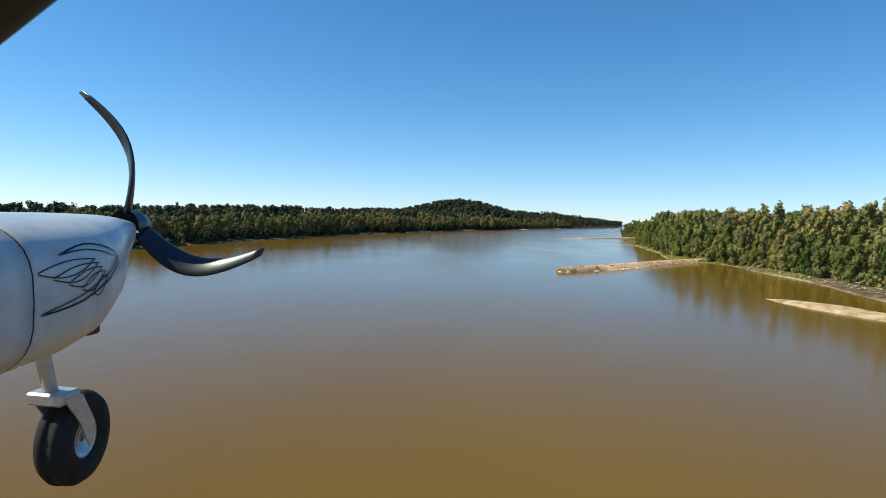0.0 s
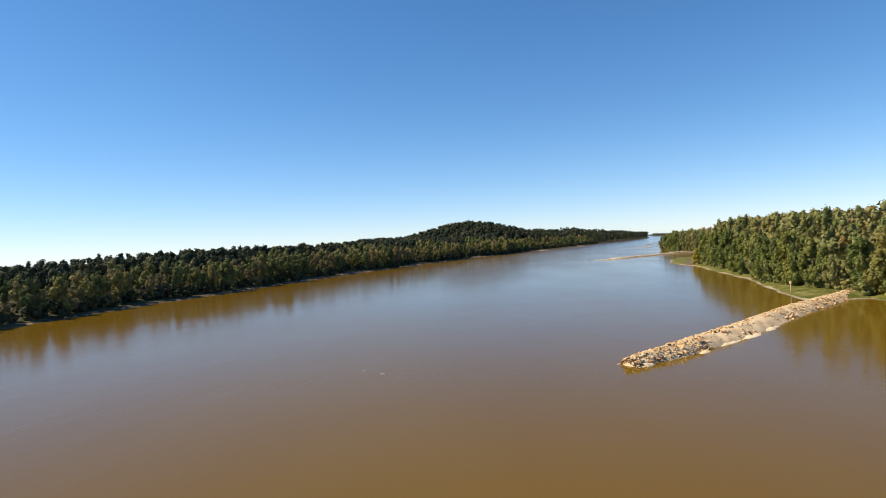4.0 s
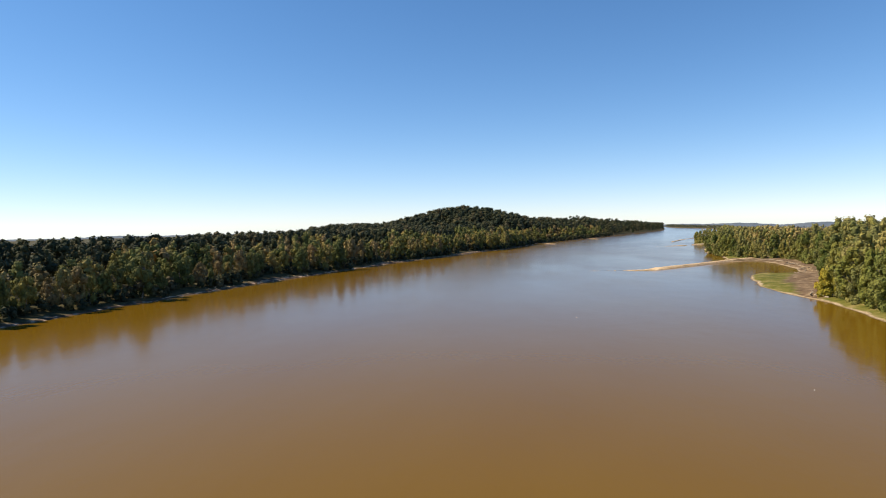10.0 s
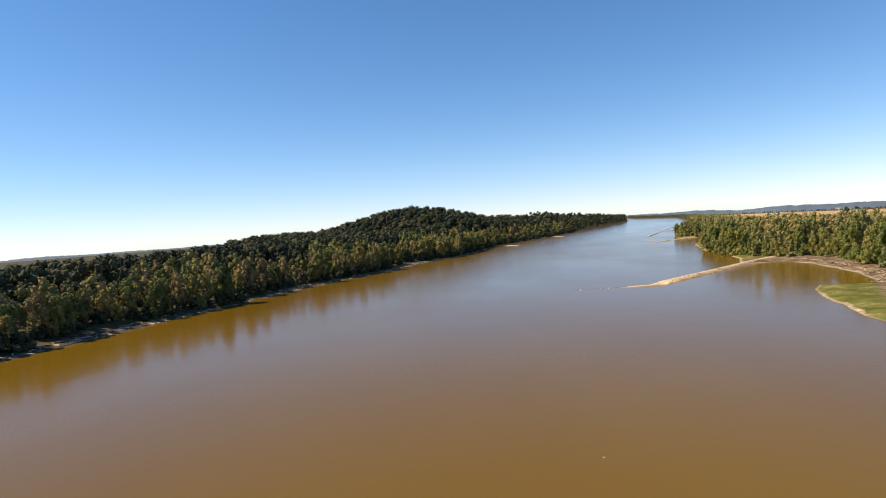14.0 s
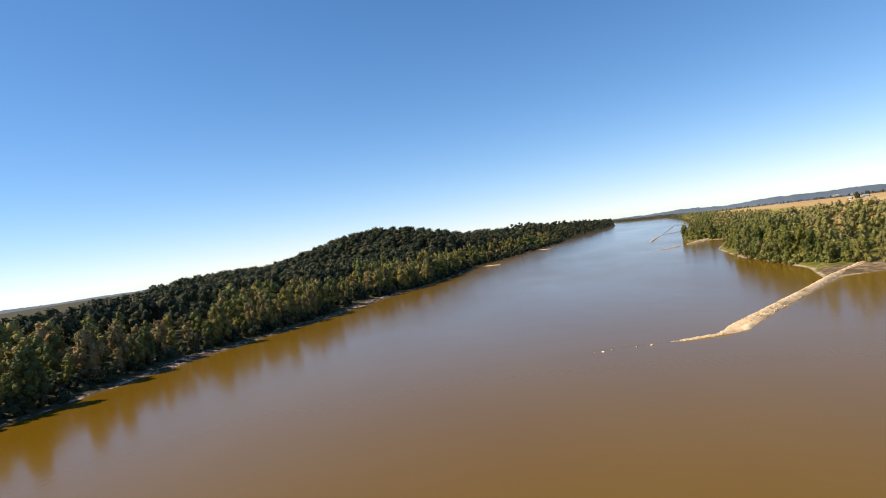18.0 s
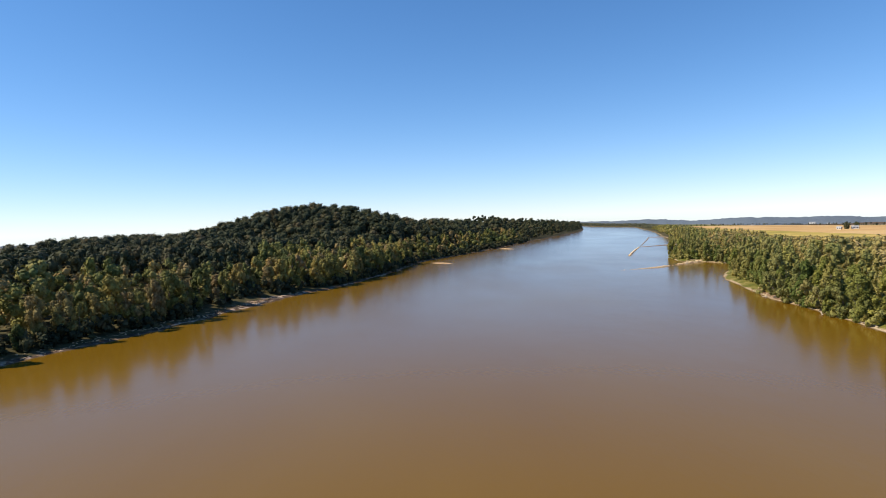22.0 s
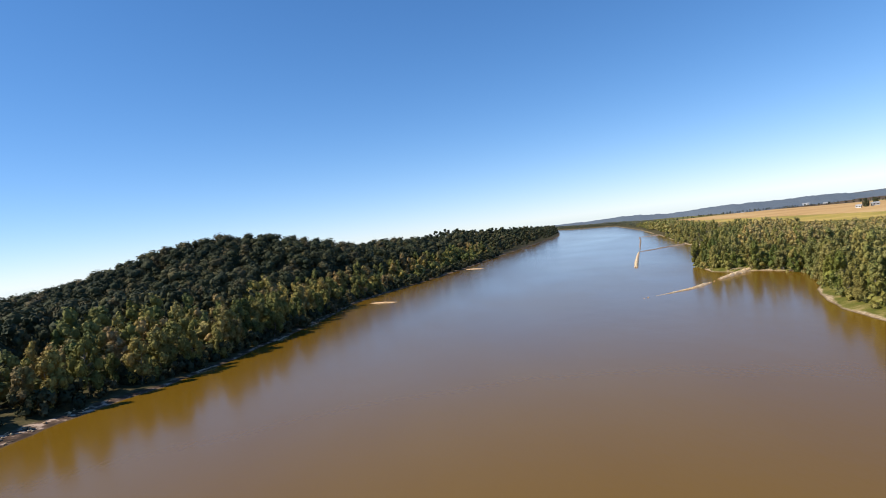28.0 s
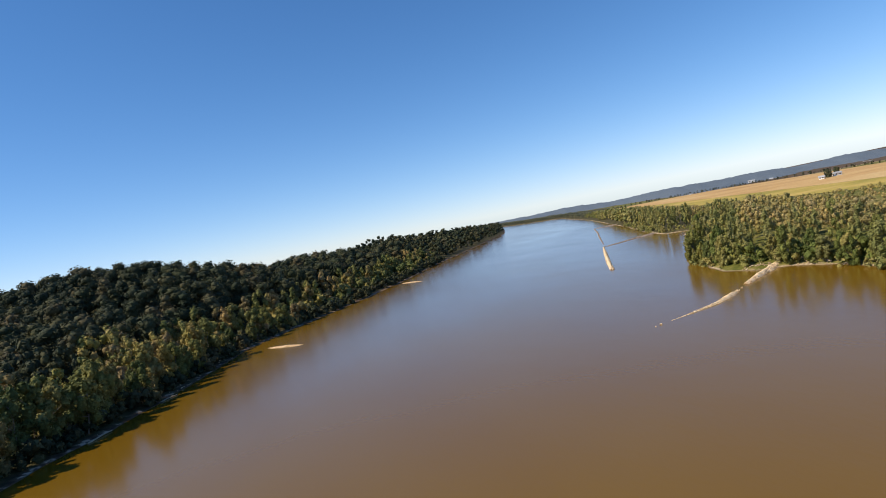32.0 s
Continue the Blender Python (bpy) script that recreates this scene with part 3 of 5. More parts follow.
def tree_proto(height, spread, low, seed, cards, size, slim=1.0, n=14, fine=1, tall=1.35, lump=1.0):
    cl = crown_clumps(height, spread, low, seed, slim, n, tall, lump)
    va, fa = card_cloud(cl, cards, size, seed)
    vb, fb = core(cl, 0.9, seed, fine)
    return cl, np.concatenate([va, vb]), np.concatenate([fa, fb + len(va)])


def make_tree(height, spread, low, seed, leaf, label, slim=1.0):
    """A tree that stands by itself: trunk with limbs, and crown."""
    cl, v, f = tree_proto(height, spread, low, seed, 2200, 0.46, slim, 24, 1, 1.65, 0.66)
    root = new("tree")
    part("trunk", trunk_mesh(height, cl, seed), None, root)
    part("crown", np_mesh("crown", v, f, leaf, True), None, root)
    return tagged(root, label, "tree", "trees along the banks")


def along(line, step, first, last):
    """Points every step metres along a line, between two y, with the way to its right."""
    out, carry = [], 0.0
    for a, b in zip(line[:-1], line[1:]):
        ab = b - a
        length = float(np.hypot(*ab))
        t = carry
        while t < length:
            p = a + ab * t / length
            if first <= p[1] <= last:
                out.append((p[0], p[1], ab[1] / length, -ab[0] / length))
            t += step
        carry = t - length
    return out


def place_row(protos, spots, scale_of, low=0.6):
    pts = np.array(spots)
    z = plan(pts)[0]
    for k, ((x, y), h) in enumerate(zip(spots, z)):
        src = protos[int(rng.integers(len(protos)))]
        s = scale_of(y) * rng.uniform(low, 1.15)
        ob = copy_thing(src, pose(x, y, h, rng.uniform(-3, 3), rng.uniform(-3, 3), rng.uniform(0, 360)))
        ob.scale = (s * rng.uniform(0.9, 1.15), s * rng.uniform(0.9, 1.15), s)


RIGHT_KINDS = [make_tree(17, 4.3, 0.6, 11 + k, LEAF_FRONT if k < 5 else LEAF_RIGHT, "leafy olive green bank tree with foliage to the ground", 0.9 + 0.1 * (k % 3)) for k in range(7)]
LEFT_KINDS = [make_tree(16, 4.4, 2.4, 31 + k, LEAF_LEFT, "leafy green bank tree at the river's edge", 0.9 + 0.12 * (k % 3)) for k in range(6)]
YELLOW = make_tree(9, 2.6, 0.3, 51, LEAF_YELLOW, "small tree with bright yellow autumn leaves")


def beach(y):
    """How much farther back the trees stand where the left shore widens into a beach."""
    return 7.5 * math.exp(-((y - 698) / 25) ** 2) + 6 * math.exp(-((y - 560) / 16) ** 2) + 6 * math.exp(-((y - 430) / 18) ** 2) + 3 * math.sin(y * 0.13) * math.sin(y * 0.047) * (y < 735) - 3.2 * float(sstep(np.array((y - 728) / 25)))


def right_scale(y):
    return 1.075 + 0.13 * math.exp(-((y - 455) / 65) ** 2) - 0.02 * float(sstep(np.array((y - 105) / 90))) - 0.225 * float(sstep(np.array((y - 330) / 250))) - 0.14 * float(sstep(np.array((y - 600) / 200)))


def left_scale(y):
    return (0.865 + 0.155 * float(sstep(np.array((y - 270) / 90)))) * (1 - 0.035 * max(0.0, beach(y)))


spots = [(x + nx_ * o, y + ny_ * o) for x, y, nx_, ny_ in along(TREES_R, 6.2, -80, 960) for o in [rng.uniform(-2.5, 2.5)]]
place_row(RIGHT_KINDS, spots, right_scale)
spots = [(x - nx_ * o, y - ny_ * o) for x, y, nx_, ny_ in along(SHORE_L, 6.0, -60, 960) for o in [rng.uniform(8.5, 12.5) + beach(y)]]
place_row(LEFT_KINDS, spots, left_scale, 0.42)
for x, y in ((122.5, 337), (126, 333), (124, 341)):
    copy_thing(YELLOW, pose(x, y, float(plan(np.array([(x, y)]))[0][0]), 0, 0, x * 40)).scale = (1, 1, 1)
for ob in (*RIGHT_KINDS, *LEFT_KINDS, YELLOW):
    for o in (*ob.children_recursive, ob):
        bpy.data.objects.remove(o)


tint_rng = np.random.default_rng(77)


def forest(name, protos, spots, heights, scales, leaf, label, wide=1.0):
    """Many trees that nobody could count, joined into one mesh; each keeps a tint of its own."""
    V, F, T, at = [], [], [], 0
    for (x, y), h, s in zip(spots, heights, scales):
        v, f = protos[int(rng.integers(len(protos)))]
        a = rng.uniform(0, 6.28)
        ca, sa, w = math.cos(a), math.sin(a), s * wide * rng.uniform(0.9, 1.2)
        V.append(np.stack([(v[:, 0] * ca - v[:, 1] * sa) * w + x, (v[:, 0] * sa + v[:, 1] * ca) * w + y, v[:, 2] * s + h - 0.2], 1))
        F.append(f + at)
        T.append(np.full(len(v), tint_rng.uniform(), np.float32))
        at += len(v)
    me = np_mesh(name, np.concatenate(V), np.concatenate(F), leaf, True)
    me.attributes.new("tint", "FLOAT", "POINT").data.foreach_set("value", np.concatenate(T))
    return tagged(new(name, me), label, "woods", kind="stuff")


def grid_spots(x0, x1, y0, y1, step):
    X, Y = np.meshgrid(np.arange(x0, x1, step), np.arange(y0, y1, step))
    p = np.stack([X.ravel(), Y.ravel()], 1)
    return p + rng.uniform(-0.45, 0.45, p.shape) * step


def protos(count, height, spread, low, seed, cards, size, n, slim=1.0, tall=1.35, lump=1.0):
    return [tree_proto(height, spread, low, seed + k, cards, size, slim, n, 1, tall, lump)[1:] for k in range(count)]


P_TALL = protos(6, 26, 4.4, 3, 101, 330, 0.68, 13, 1.0, 1.8, 0.7)
P_TOPS = protos(6, 26, 4.8, 12, 111, 190, 0.66, 8, 1.0, 1.75, 0.68)
P_BANK = protos(7, 20, 4.7, 5, 121, 280, 0.8, 7, 1.0, 1.3, 1.0)
P_HILL = protos(8, 17.5, 6.0, 5.5, 141, 270, 0.72, 4, 0.62, 0.9, 1.42)
P_FAR = protos(4, 17, 6.0, 4, 161, 30, 1.8, 4, 1.1, 1.0)
P_BUSH = protos(6, 4.2, 2.4, 0.2, 181, 80, 0.56, 3, 1.0, 1.0)

# undergrowth that closes the foot of the woods
sp = [(x + nx_ * o, y + ny_ * o) for x, y, nx_, ny_ in along(TREES_R, 2.2, -80, 1150) for o in [rng.uniform(-3.5, 3.5)]]
forest("right_bank_undergrowth", P_BUSH, sp, plan(np.array(sp))[0], rng.uniform(0.35, 1.1, len(sp)), LEAF_RIGHT, "tangled green undergrowth at the foot of the bank trees")
sp = [(x + nx_ * o, y + ny_ * o) for x, y, nx_, ny_ in along(TREES_R, 1.9, 560, 960) for o in [rng.uniform(-0.5, 9)]]
forest("right_bank_brush", P_BUSH, sp, plan(np.array(sp))[0], rng.uniform(0.8, 1.7, len(sp)), LEAF_FRONT, "tall green brush closing the wood between its trunks")
# the dark bluff leaves here stand in for shade under the bank trees
sp = [(x - nx_ * o, y - ny_ * o) for x, y, nx_, ny_ in along(SHORE_L, 1.6, -60, 1250) for o in [rng.uniform(5.5, 14) + beach(y)]]
forest("left_bank_undergrowth", P_BUSH, sp, plan(np.array(sp))[0], rng.uniform(0.5, 1.6, len(sp)), LEAF_HILL, "tangled green undergrowth along the wooded bank, leaves darkened as shade")

sp = [(x - nx_ * o, y - ny_ * o) for x, y, nx_, ny_ in along(SHORE_L, 3.6, 690, 1250) for o in [rng.uniform(11, 30) + beach(y)]]
forest("left_bank_thicket", P_BUSH, sp, plan(np.array(sp))[0], rng.uniform(1.4, 2.6, len(sp)), LEAF_LEFT, "young green trees between the bank and the bluff")

# right-hand wood behind its front row
p = grid_spots(100, 640, -100, 1120, 8.2)
z, river, d, left, dt = plan(p)
near_field = inside(p, np.array([(400, 300), (1100, 300), (1050, 1850), (470, 1180)]))
ok = (dt > np.where(p[:, 1] > 955, 0.5, 4.5)) & (dt < 190) & ~near_field & ~((dt > 100) & (p[:, 1] < 350))
s = (1.085 + 0.13 * np.exp(-((p[:, 1] - 455) / 65) ** 2) - 0.08 * sstep((p[:, 1] - 105) / 90) - 0.225 * sstep((p[:, 1] - 330) / 250) - 0.17 * sstep((p[:, 1] - 600) / 200)) * rng.uniform(0.76, 1.03, len(p))
s *= 1 - 0.22 * sstep((dt - 25) / 80) * sstep((p[:, 1] - 480) / 200)
s *= 1 - 0.3 * sstep((p[:, 1] - 900) / 150) * sstep((dt - 8) / 16)
z = z - 8 * sstep((dt - 16) / 65) * sstep((p[:, 1] - 650) / 160)
front = ok & (dt < 22)
ok &= ~front
forest("right_bank_woods", P_TALL, p[front], z[front], s[front], LEAF_RIGHT, "dense olive green cottonwood woods behind the bank")
deep = ok & (dt > 75)
ok &= ~deep
forest("right_deep_woods", protos(4, 26, 4.8, 14, 115, 80, 1.0, 6, 1.0, 1.75, 0.72), p[deep], z[deep], s[deep], LEAF_INLAND, "brownish olive cottonwood tops stretching back to the fields", 1.22)
forest("right_inner_woods", P_TOPS, p[ok], z[ok], s[ok], LEAF_INLAND, "brownish olive cottonwood tops behind the green bank trees", 1.22)
def far_wood(name, step, x1, y0, y1, near, deep, leaf, label, wide=1.0):
    """Woods up the river, between two depths behind the bank, lower and lower with distance."""
    p = grid_spots(320, x1, y0, y1, step)
    z, river, d, left, dt = plan(p)
    field = inside(p, np.array([(640, 1000), (1100, 1000), (1050, 1850), (640, 1500), (470, 1180)]))
    ok = (dt > near) & (dt < deep) & ~field & ~river & ~left
    z = z - 9 * sstep((dt - 25) / 60)
    s = rng.uniform(0.85, 1.15, len(p)) * (0.74 - 0.2 * sstep((dt - 6) / 20)) * (1 - 0.42 * sstep((p[:, 1] - 1250) / 250))
    forest(name, P_FAR, p[ok], z[ok], s[ok], leaf, label, wide)


far_wood("far_bank_woods", 7, 720, 1120, 1500, 0.5, 36, LEAF_RIGHT, "distant olive woods along the bank")
far_wood("far_inner_woods", 11, 760, 1120, 1500, 36, 130, LEAF_INLAND, "distant brownish olive woods behind the bank", 1.3)
far_wood("river_bend_woods", 8, 720, 1500, 2350, 0.5, 30, LEAF_HAZED, "woods where the river bends out of sight, leaves greyed for haze", 1.2)
far_wood("river_bend_inner_woods", 17, 1150, 1500, 2400, 30, 420, LEAF_HAZED, "woods spreading to the foot of the far hills, leaves greyed for haze", 2.0)

# left-hand floodplain and hill woods
p = grid_spots(-460, 260, -70, 1250, 8.8)
z, river, d, left, dt = plan(p)
set_back = 8 * np.exp(-((p[:, 1] - 698) / 25) ** 2) + 6 * np.exp(-((p[:, 1] - 560) / 16) ** 2) + 6 * np.exp(-((p[:, 1] - 430) / 18) ** 2)
ok = ~river & left & (d > 17 + 1.3 * set_back) & (d < np.where(p[:, 1] > 840, 270, 200))
flat = ok & (z < 6.5) & (d < 160)
s = (0.865 + 0.155 * sstep((p[:, 1] - 270) / 90)) * (0.74 + 0.3 * sstep((d - 18) / 45) - 0.08 * sstep((d - 70) / 60)) * rng.uniform(0.8, 1.12, len(p))
front = flat & (d < 46 + 14 * np.sin(p[:, 1] * 0.05))
forest("left_bank_woods", P_BANK, p[front], z[front], s[front], LEAF_LEFT, "green and yellowing woods on the river flat")
flat &= ~front
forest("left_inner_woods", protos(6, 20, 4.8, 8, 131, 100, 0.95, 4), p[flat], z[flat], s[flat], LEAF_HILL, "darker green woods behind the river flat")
hilly = ok & (z >= 6.5)
hilly &= rng.uniform(size=len(p)) < 0.93
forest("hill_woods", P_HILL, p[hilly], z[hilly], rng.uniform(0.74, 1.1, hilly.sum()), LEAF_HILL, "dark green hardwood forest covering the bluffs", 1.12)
p = grid_spots(-120, 560, 1250, 2260, 13)
z, river, d, left, dt = plan(p)
ok = ~river & left & (d > 5) & (d < 260)
forest("far_hill_woods", P_FAR, p[ok], z[ok], rng.uniform(0.75, 1.05, ok.sum()), LEAF_HILL, "distant dark green forest on the bluffs")


# hedge at the far side of the fields
p = np.concatenate([np.linspace((600, 1572), (796, 1560), 70), np.linspace((800, 1558), (726, 320), 330)])
p = p + rng.uniform(-4, 4, p.shape)
forest("field_hedge", P_FAR, p, plan(p)[0], rng.uniform(0.14, 0.32, len(p)), LEAF_HILL, "dark hedgerow trees along the far field edge")


# ---- far ridge ----
def ridge_foot(a):
    """How far off the foot of the hills lies, by bearing in degrees: nearer beyond the fields than up the river."""
    return 2050 - 810 * float(sstep(np.array((a - 22) / 10)))


def ridge_back(a):
    """How far off its crest lies."""
    return 2950 - 1080 * float(sstep(np.array((a - 22) / 10)))


def ridge_height(a, r):
    """The hillside's height at a bearing and a distance from the valley's middle."""
    crest = -2 + 13 * float(sstep(np.array((a - 26.5) / 5))) - 10 * float(sstep(np.array((a - 32) / 7))) + 1.8 * math.sin(a * 0.9) + 1.6 * math.sin(a * 0.31 + 1) + 4 * noise.noise(Vector((a * 0.25, 5, 0))) + 1.6 * noise.noise(Vector((a * 1.3, 5, 3)))
    f = (r - ridge_foot(a)) / (ridge_back(a) - ridge_foot(a))
    return -26 + (crest + 26) * math.sin(math.pi * 0.5 * min(1.0, 0.4 + 0.75 * f))


def ridge(name, centre, a0, a1, mat, label):
    """A long low wooded ridge seen across the valley, with a rounded back and many small crowns."""
    na, nr = 1400, 18
    V = []
    for k in range(na):
        deg = a0 + (a1 - a0) * k / (na - 1)
        a = radians(deg)
        for j in range(nr):
            r = ridge_foot(deg) + (ridge_back(deg) - ridge_foot(deg)) * j / (nr - 1)
            z = ridge_height(deg, r) + 2.4 * noise.noise(Vector((k * 0.83, j * 1.7, 5))) * (0 < j)
            V.append((centre[0] + r * math.sin(a), centre[1] + r * math.cos(a), z))
    i = (np.arange(na - 1)[:, None] * nr + np.arange(nr - 1)).ravel()
    return tagged(new(name, np_mesh(name, V, np.c_[i, i + 1, i + nr + 1, i + nr], mat)), label, "hills", kind="structure")


ridge("far_ridge", (60, 450), -100, 200, FAR_WOOD_HAZE, "low wooded hills along the far side of the valley, tinted blue for haze")


# ---- rock dikes ----
def rock_proto(seed):
    r = np.random.default_rng(seed)
    bm = bmesh.new()
    for q in r.normal(size=(11, 3)):
        q = q / np.abs(q).max() * r.uniform(0.62, 1.0, 3)
        bm.verts.new(Vector(q) * 0.5)
    bmesh.ops.convex_hull(bm, input=bm.verts)
    loose = [v for v in bm.verts if not v.link_faces]
    bmesh.ops.delete(bm, geom=loose, context="VERTS")
    bmesh.ops.recalc_face_normals(bm, faces=bm.faces)
    return bm


ROCK_MESHES = [bm_mesh("rock", rock_proto(200 + k), ROCK) for k in range(8)]
PALE_MESHES = [bm_mesh("rock", rock_proto(200 + k), PALE_ROCK) for k in range(8)]


def rock_arrays(me):
    v = np.empty(len(me.vertices) * 3, np.float32)
    me.vertices.foreach_get("co", v)
    return v.reshape(-1, 3), np.array([q.vertices[:] for q in me.polygons if len(q.vertices) == 3])


ROCK_ARR = [rock_arrays(m) for m in ROCK_MESHES]


def hump(cx, cy, length, width, height):
    """A low long hump of sand with an uneven edge."""
    bm = bmesh.new()
    na, nr = 48, 10
    rings = []
    for j in range(nr):
        f = (j + 1) / nr
        ring = []
        for k in range(na):
            a = 6.2832 * k / na
            w = 1 + 0.3 * noise.noise(Vector((cx * 0.1 + 1.5 * math.cos(a), cy * 0.1 + 1.5 * math.sin(a), 2))) + 0.12 * noise.noise(Vector((6 * math.cos(a), 6 * math.sin(a), cx)))
            x, y = length / 2 * f * w * math.cos(a), width / 2 * f * w * math.sin(a)
            ring.append(bm.verts.new((x, y, -0.35 + (height + 0.35) * (1 - f ** 3) + min(0.3 * height, 0.16) * noise.noise(Vector((x * 0.35, y * 0.5, cx))) + 0.1 * noise.noise(Vector((x, y, cx))))))
        rings.append(ring)
    top = bm.verts.new((0, 0, height))
    for k in range(na):
        bm.faces.new((top, rings[0][k], rings[0][(k + 1) % na]))
        for j in range(nr - 1):
            bm.faces.new((rings[j][k], rings[j + 1][k], rings[j + 1][(k + 1) % na], rings[j][(k + 1) % na]))
    return bm


def dike(line, widths, heights, singles, single_span, many, size, label, slabs=(), stone=None, smooth=None):
    """A heap of quarried stone along a line: mound, loose rocks as pieces, and the smaller rubble."""
    line = np.array(line, float)
    seg = np.hypot(*np.diff(line, axis=0).T)
    cum = np.r_[0, np.cumsum(seg)]
    total = cum[-1]

    def at(s):
        k = min(np.searchsorted(cum, s, "right") - 1, len(seg) - 1)
        way = (line[k + 1] - line[k]) / seg[k]
        return line[k] + way * (s - cum[k]), np.array([way[1], -way[0]]), np.interp(s, cum, widths), np.interp(s, cum, heights)

    root = new("rock_dike")
    tagged(root, label, "rock dike")
    prof = np.linspace(-1, 1, 15)
    n = max(6, int(total / 0.9))
    V, S = [], []
    for k in range(n + 1):
        p, nrm, w, h = at(total * k / n)
        end = min(1.0, 0.15 + k * 0.3, 0.15 + (n - k) * 0.3)
        for q in prof:
            j = noise.noise(Vector((p[0] * 0.4, p[1] * 0.4, q * 2)))
            o = p + nrm * q * (w / 2) * (1 + (0.12 if smooth else 0.22) * j)
            z = -0.5 + (h + 0.5) * (1 - abs(q) ** 1.7) * end * (1 + (0.18 if smooth else 0.35) * j) + 0.1 * noise.noise(Vector((o[0] * 1.3, o[1] * 1.3, 4)))
            V.append((o[0], o[1], z))
            s = total * k / n
            edge = min(s - smooth[0], smooth[1] - s) / 5 if smooth else -1
            S.append(max(0.0, min(1.0, min(edge, 3 * (q + 0.12)) + 0.6 * noise.noise(Vector((o[0] * 0.35, o[1] * 0.35, 8))))))
    m = len(prof)
    i = (np.arange(n)[:, None] * m + np.arange(m - 1)).ravel()
    mound = np_mesh("mound", V, np.c_[i, i + 1, i + m + 1, i + m], PACKED if smooth else stone or PACKED, True)
    mound.attributes.new("sandy", "FLOAT", "POINT").data.foreach_set("value", np.array(S, np.float32))
    part("mound", mound, None, root, "packed rubble and sand")

    def spot(s0, s1):
        s, q = rng.uniform(s0, s1) * total, rng.uniform(-0.98, 0.98)
        while smooth and smooth[0] < s < smooth[1] and q > 0.12 - 0.25 * math.sin(s * 0.5) and rng.uniform() < 0.9:
            s, q = rng.uniform(s0, s1) * total, rng.uniform(-0.98, 0.98)
        p, nrm, w, h = at(s)
        o = p + nrm * q * w / 2
        return o[0], o[1], -0.5 + (h + 0.5) * (1 - min(1, abs(q)) ** 1.7)

    for k in range(singles):
        x, y, z = spot(*single_span)
        me = (PALE_MESHES if stone else ROCK_MESHES)[k % 8]
        s = size * rng.uniform(0.8, 1.9)
        ob = part("rock", me, None, root)
        ob.matrix_local = Matrix.LocRotScale((x, y, z - 0.08), Euler((rng.normal() * 0.35, rng.normal() * 0.35, rng.uniform(0, 6.28))), (s * 1.45, s, s * 0.58))
    for along_it, side, length, width, high in slabs:
        p, nrm, w, h = at(along_it)
        o = p + nrm * (w / 2) * side
        way = math.degrees(math.atan2(nrm[0], -nrm[1]))
        ob = part("sand_shelf", hump(o[0], o[1], length, width, high), SLAB, root, "pale flat shelf of sand at the waterline", True)
        ob.matrix_local = pose(o[0], o[1], 0, 0, 0, way + rng.uniform(-3, 3))
    V, F, c = [], [], 0
    for k in range(many):
        x, y, z = spot(0, 1)
        v, f = ROCK_ARR[k % 8]
        e = Euler((rng.normal() * 0.4, rng.normal() * 0.4, rng.uniform(0, 6.28))).to_matrix()
        V.append((v * size * rng.uniform(0.4, 1.3) * (1.4, 1.0, 0.6)) @ np.array(e).T + (x, y, z - 0.06))
        F.append(f + c)
        c += len(v)
    tagged(part("rubble", np_mesh("rubble", np.concatenate(V), np.concatenate(F), stone or ROCK), None, root, "smaller broken stones"), kind="stuff")
    return root


dike([(19.3, 63), (30.6, 73), (50, 93), (75, 121.5), (100, 146), (124, 170)], [5, 7.8, 9.6, 10, 9.2, 8], [1.35, 1.85, 1.9, 1.7, 1.5, 1.8], 300, (0, 0.3), 4200, 0.6,
     "long dike of pale tan quarried rock running out from the bank",
     ((3, 0.75, 4.2, 2.6, 0.4), (19, 0.86, 5.5, 3.2, 0.2), (30, 0.84, 11, 3.0, 0.2), (40, 0.84, 13, 3.4, 0.22), (51, 0.82, 13, 3.0, 0.2)), smooth=(24, 64))
dike([(79.5, 469.2), (85, 469), (91, 469.2), (95, 470.8), (98.5, 474), (110, 484.5), (119.7, 493.2), (140.3, 511.2), (160, 529), (186, 549)],
     [1.8, 2.6, 3.0, 5.5, 7.4, 6.4, 5.2, 4.8, 5, 6], [0.0, 0.28, 0.4, 0.7, 1.0, 1.0, 1.0, 1.1, 1.3, 1.5],
     230, (0.0, 0.5), 2300, 0.46, "pale rock dike with a thin low tip reaching into the current",
     ((20.5, 0.34, 9, 5.0, 0.7),), PALE_ROCK, (15, 30))
dike([(180, 771), (191, 774), (199, 776.5), (207, 781), (213, 784.8)], [0.9, 1.3, 2.2, 3.6, 2.4], [-0.1, 0.2, 0.4, 0.6, 0.3], 40, (0.1, 1), 900, 0.4,
     "low broken rock dike standing off the point", (), PALE_ROCK)
dike([(220, 790), (232, 798), (249, 808)], [2.6, 3.6, 4.5], [0.6, 1.0, 1.4], 30, (0, 1), 800, 0.4, "short rock dike running out from the point", (), PALE_ROCK)
dike([(226.5, 887), (240, 916), (262, 962), (280, 999)], [2.7, 3.0, 2.6, 1.6], [0.6, 0.8, 0.6, 0.2], 0, (0, 1), 700, 0.55, "long pale rock dike lying along the current", (), PALE_ROCK)
dike([(283, 1003), (315, 1072), (352, 1150), (380, 1213)], [1.6, 2.2, 2.4, 2.2], [-0.1, 0.3, 0.35, 0.3], 0, (0, 1), 420, 0.6, "low weathered rock dike lying along the current", (), WET_ROCK)
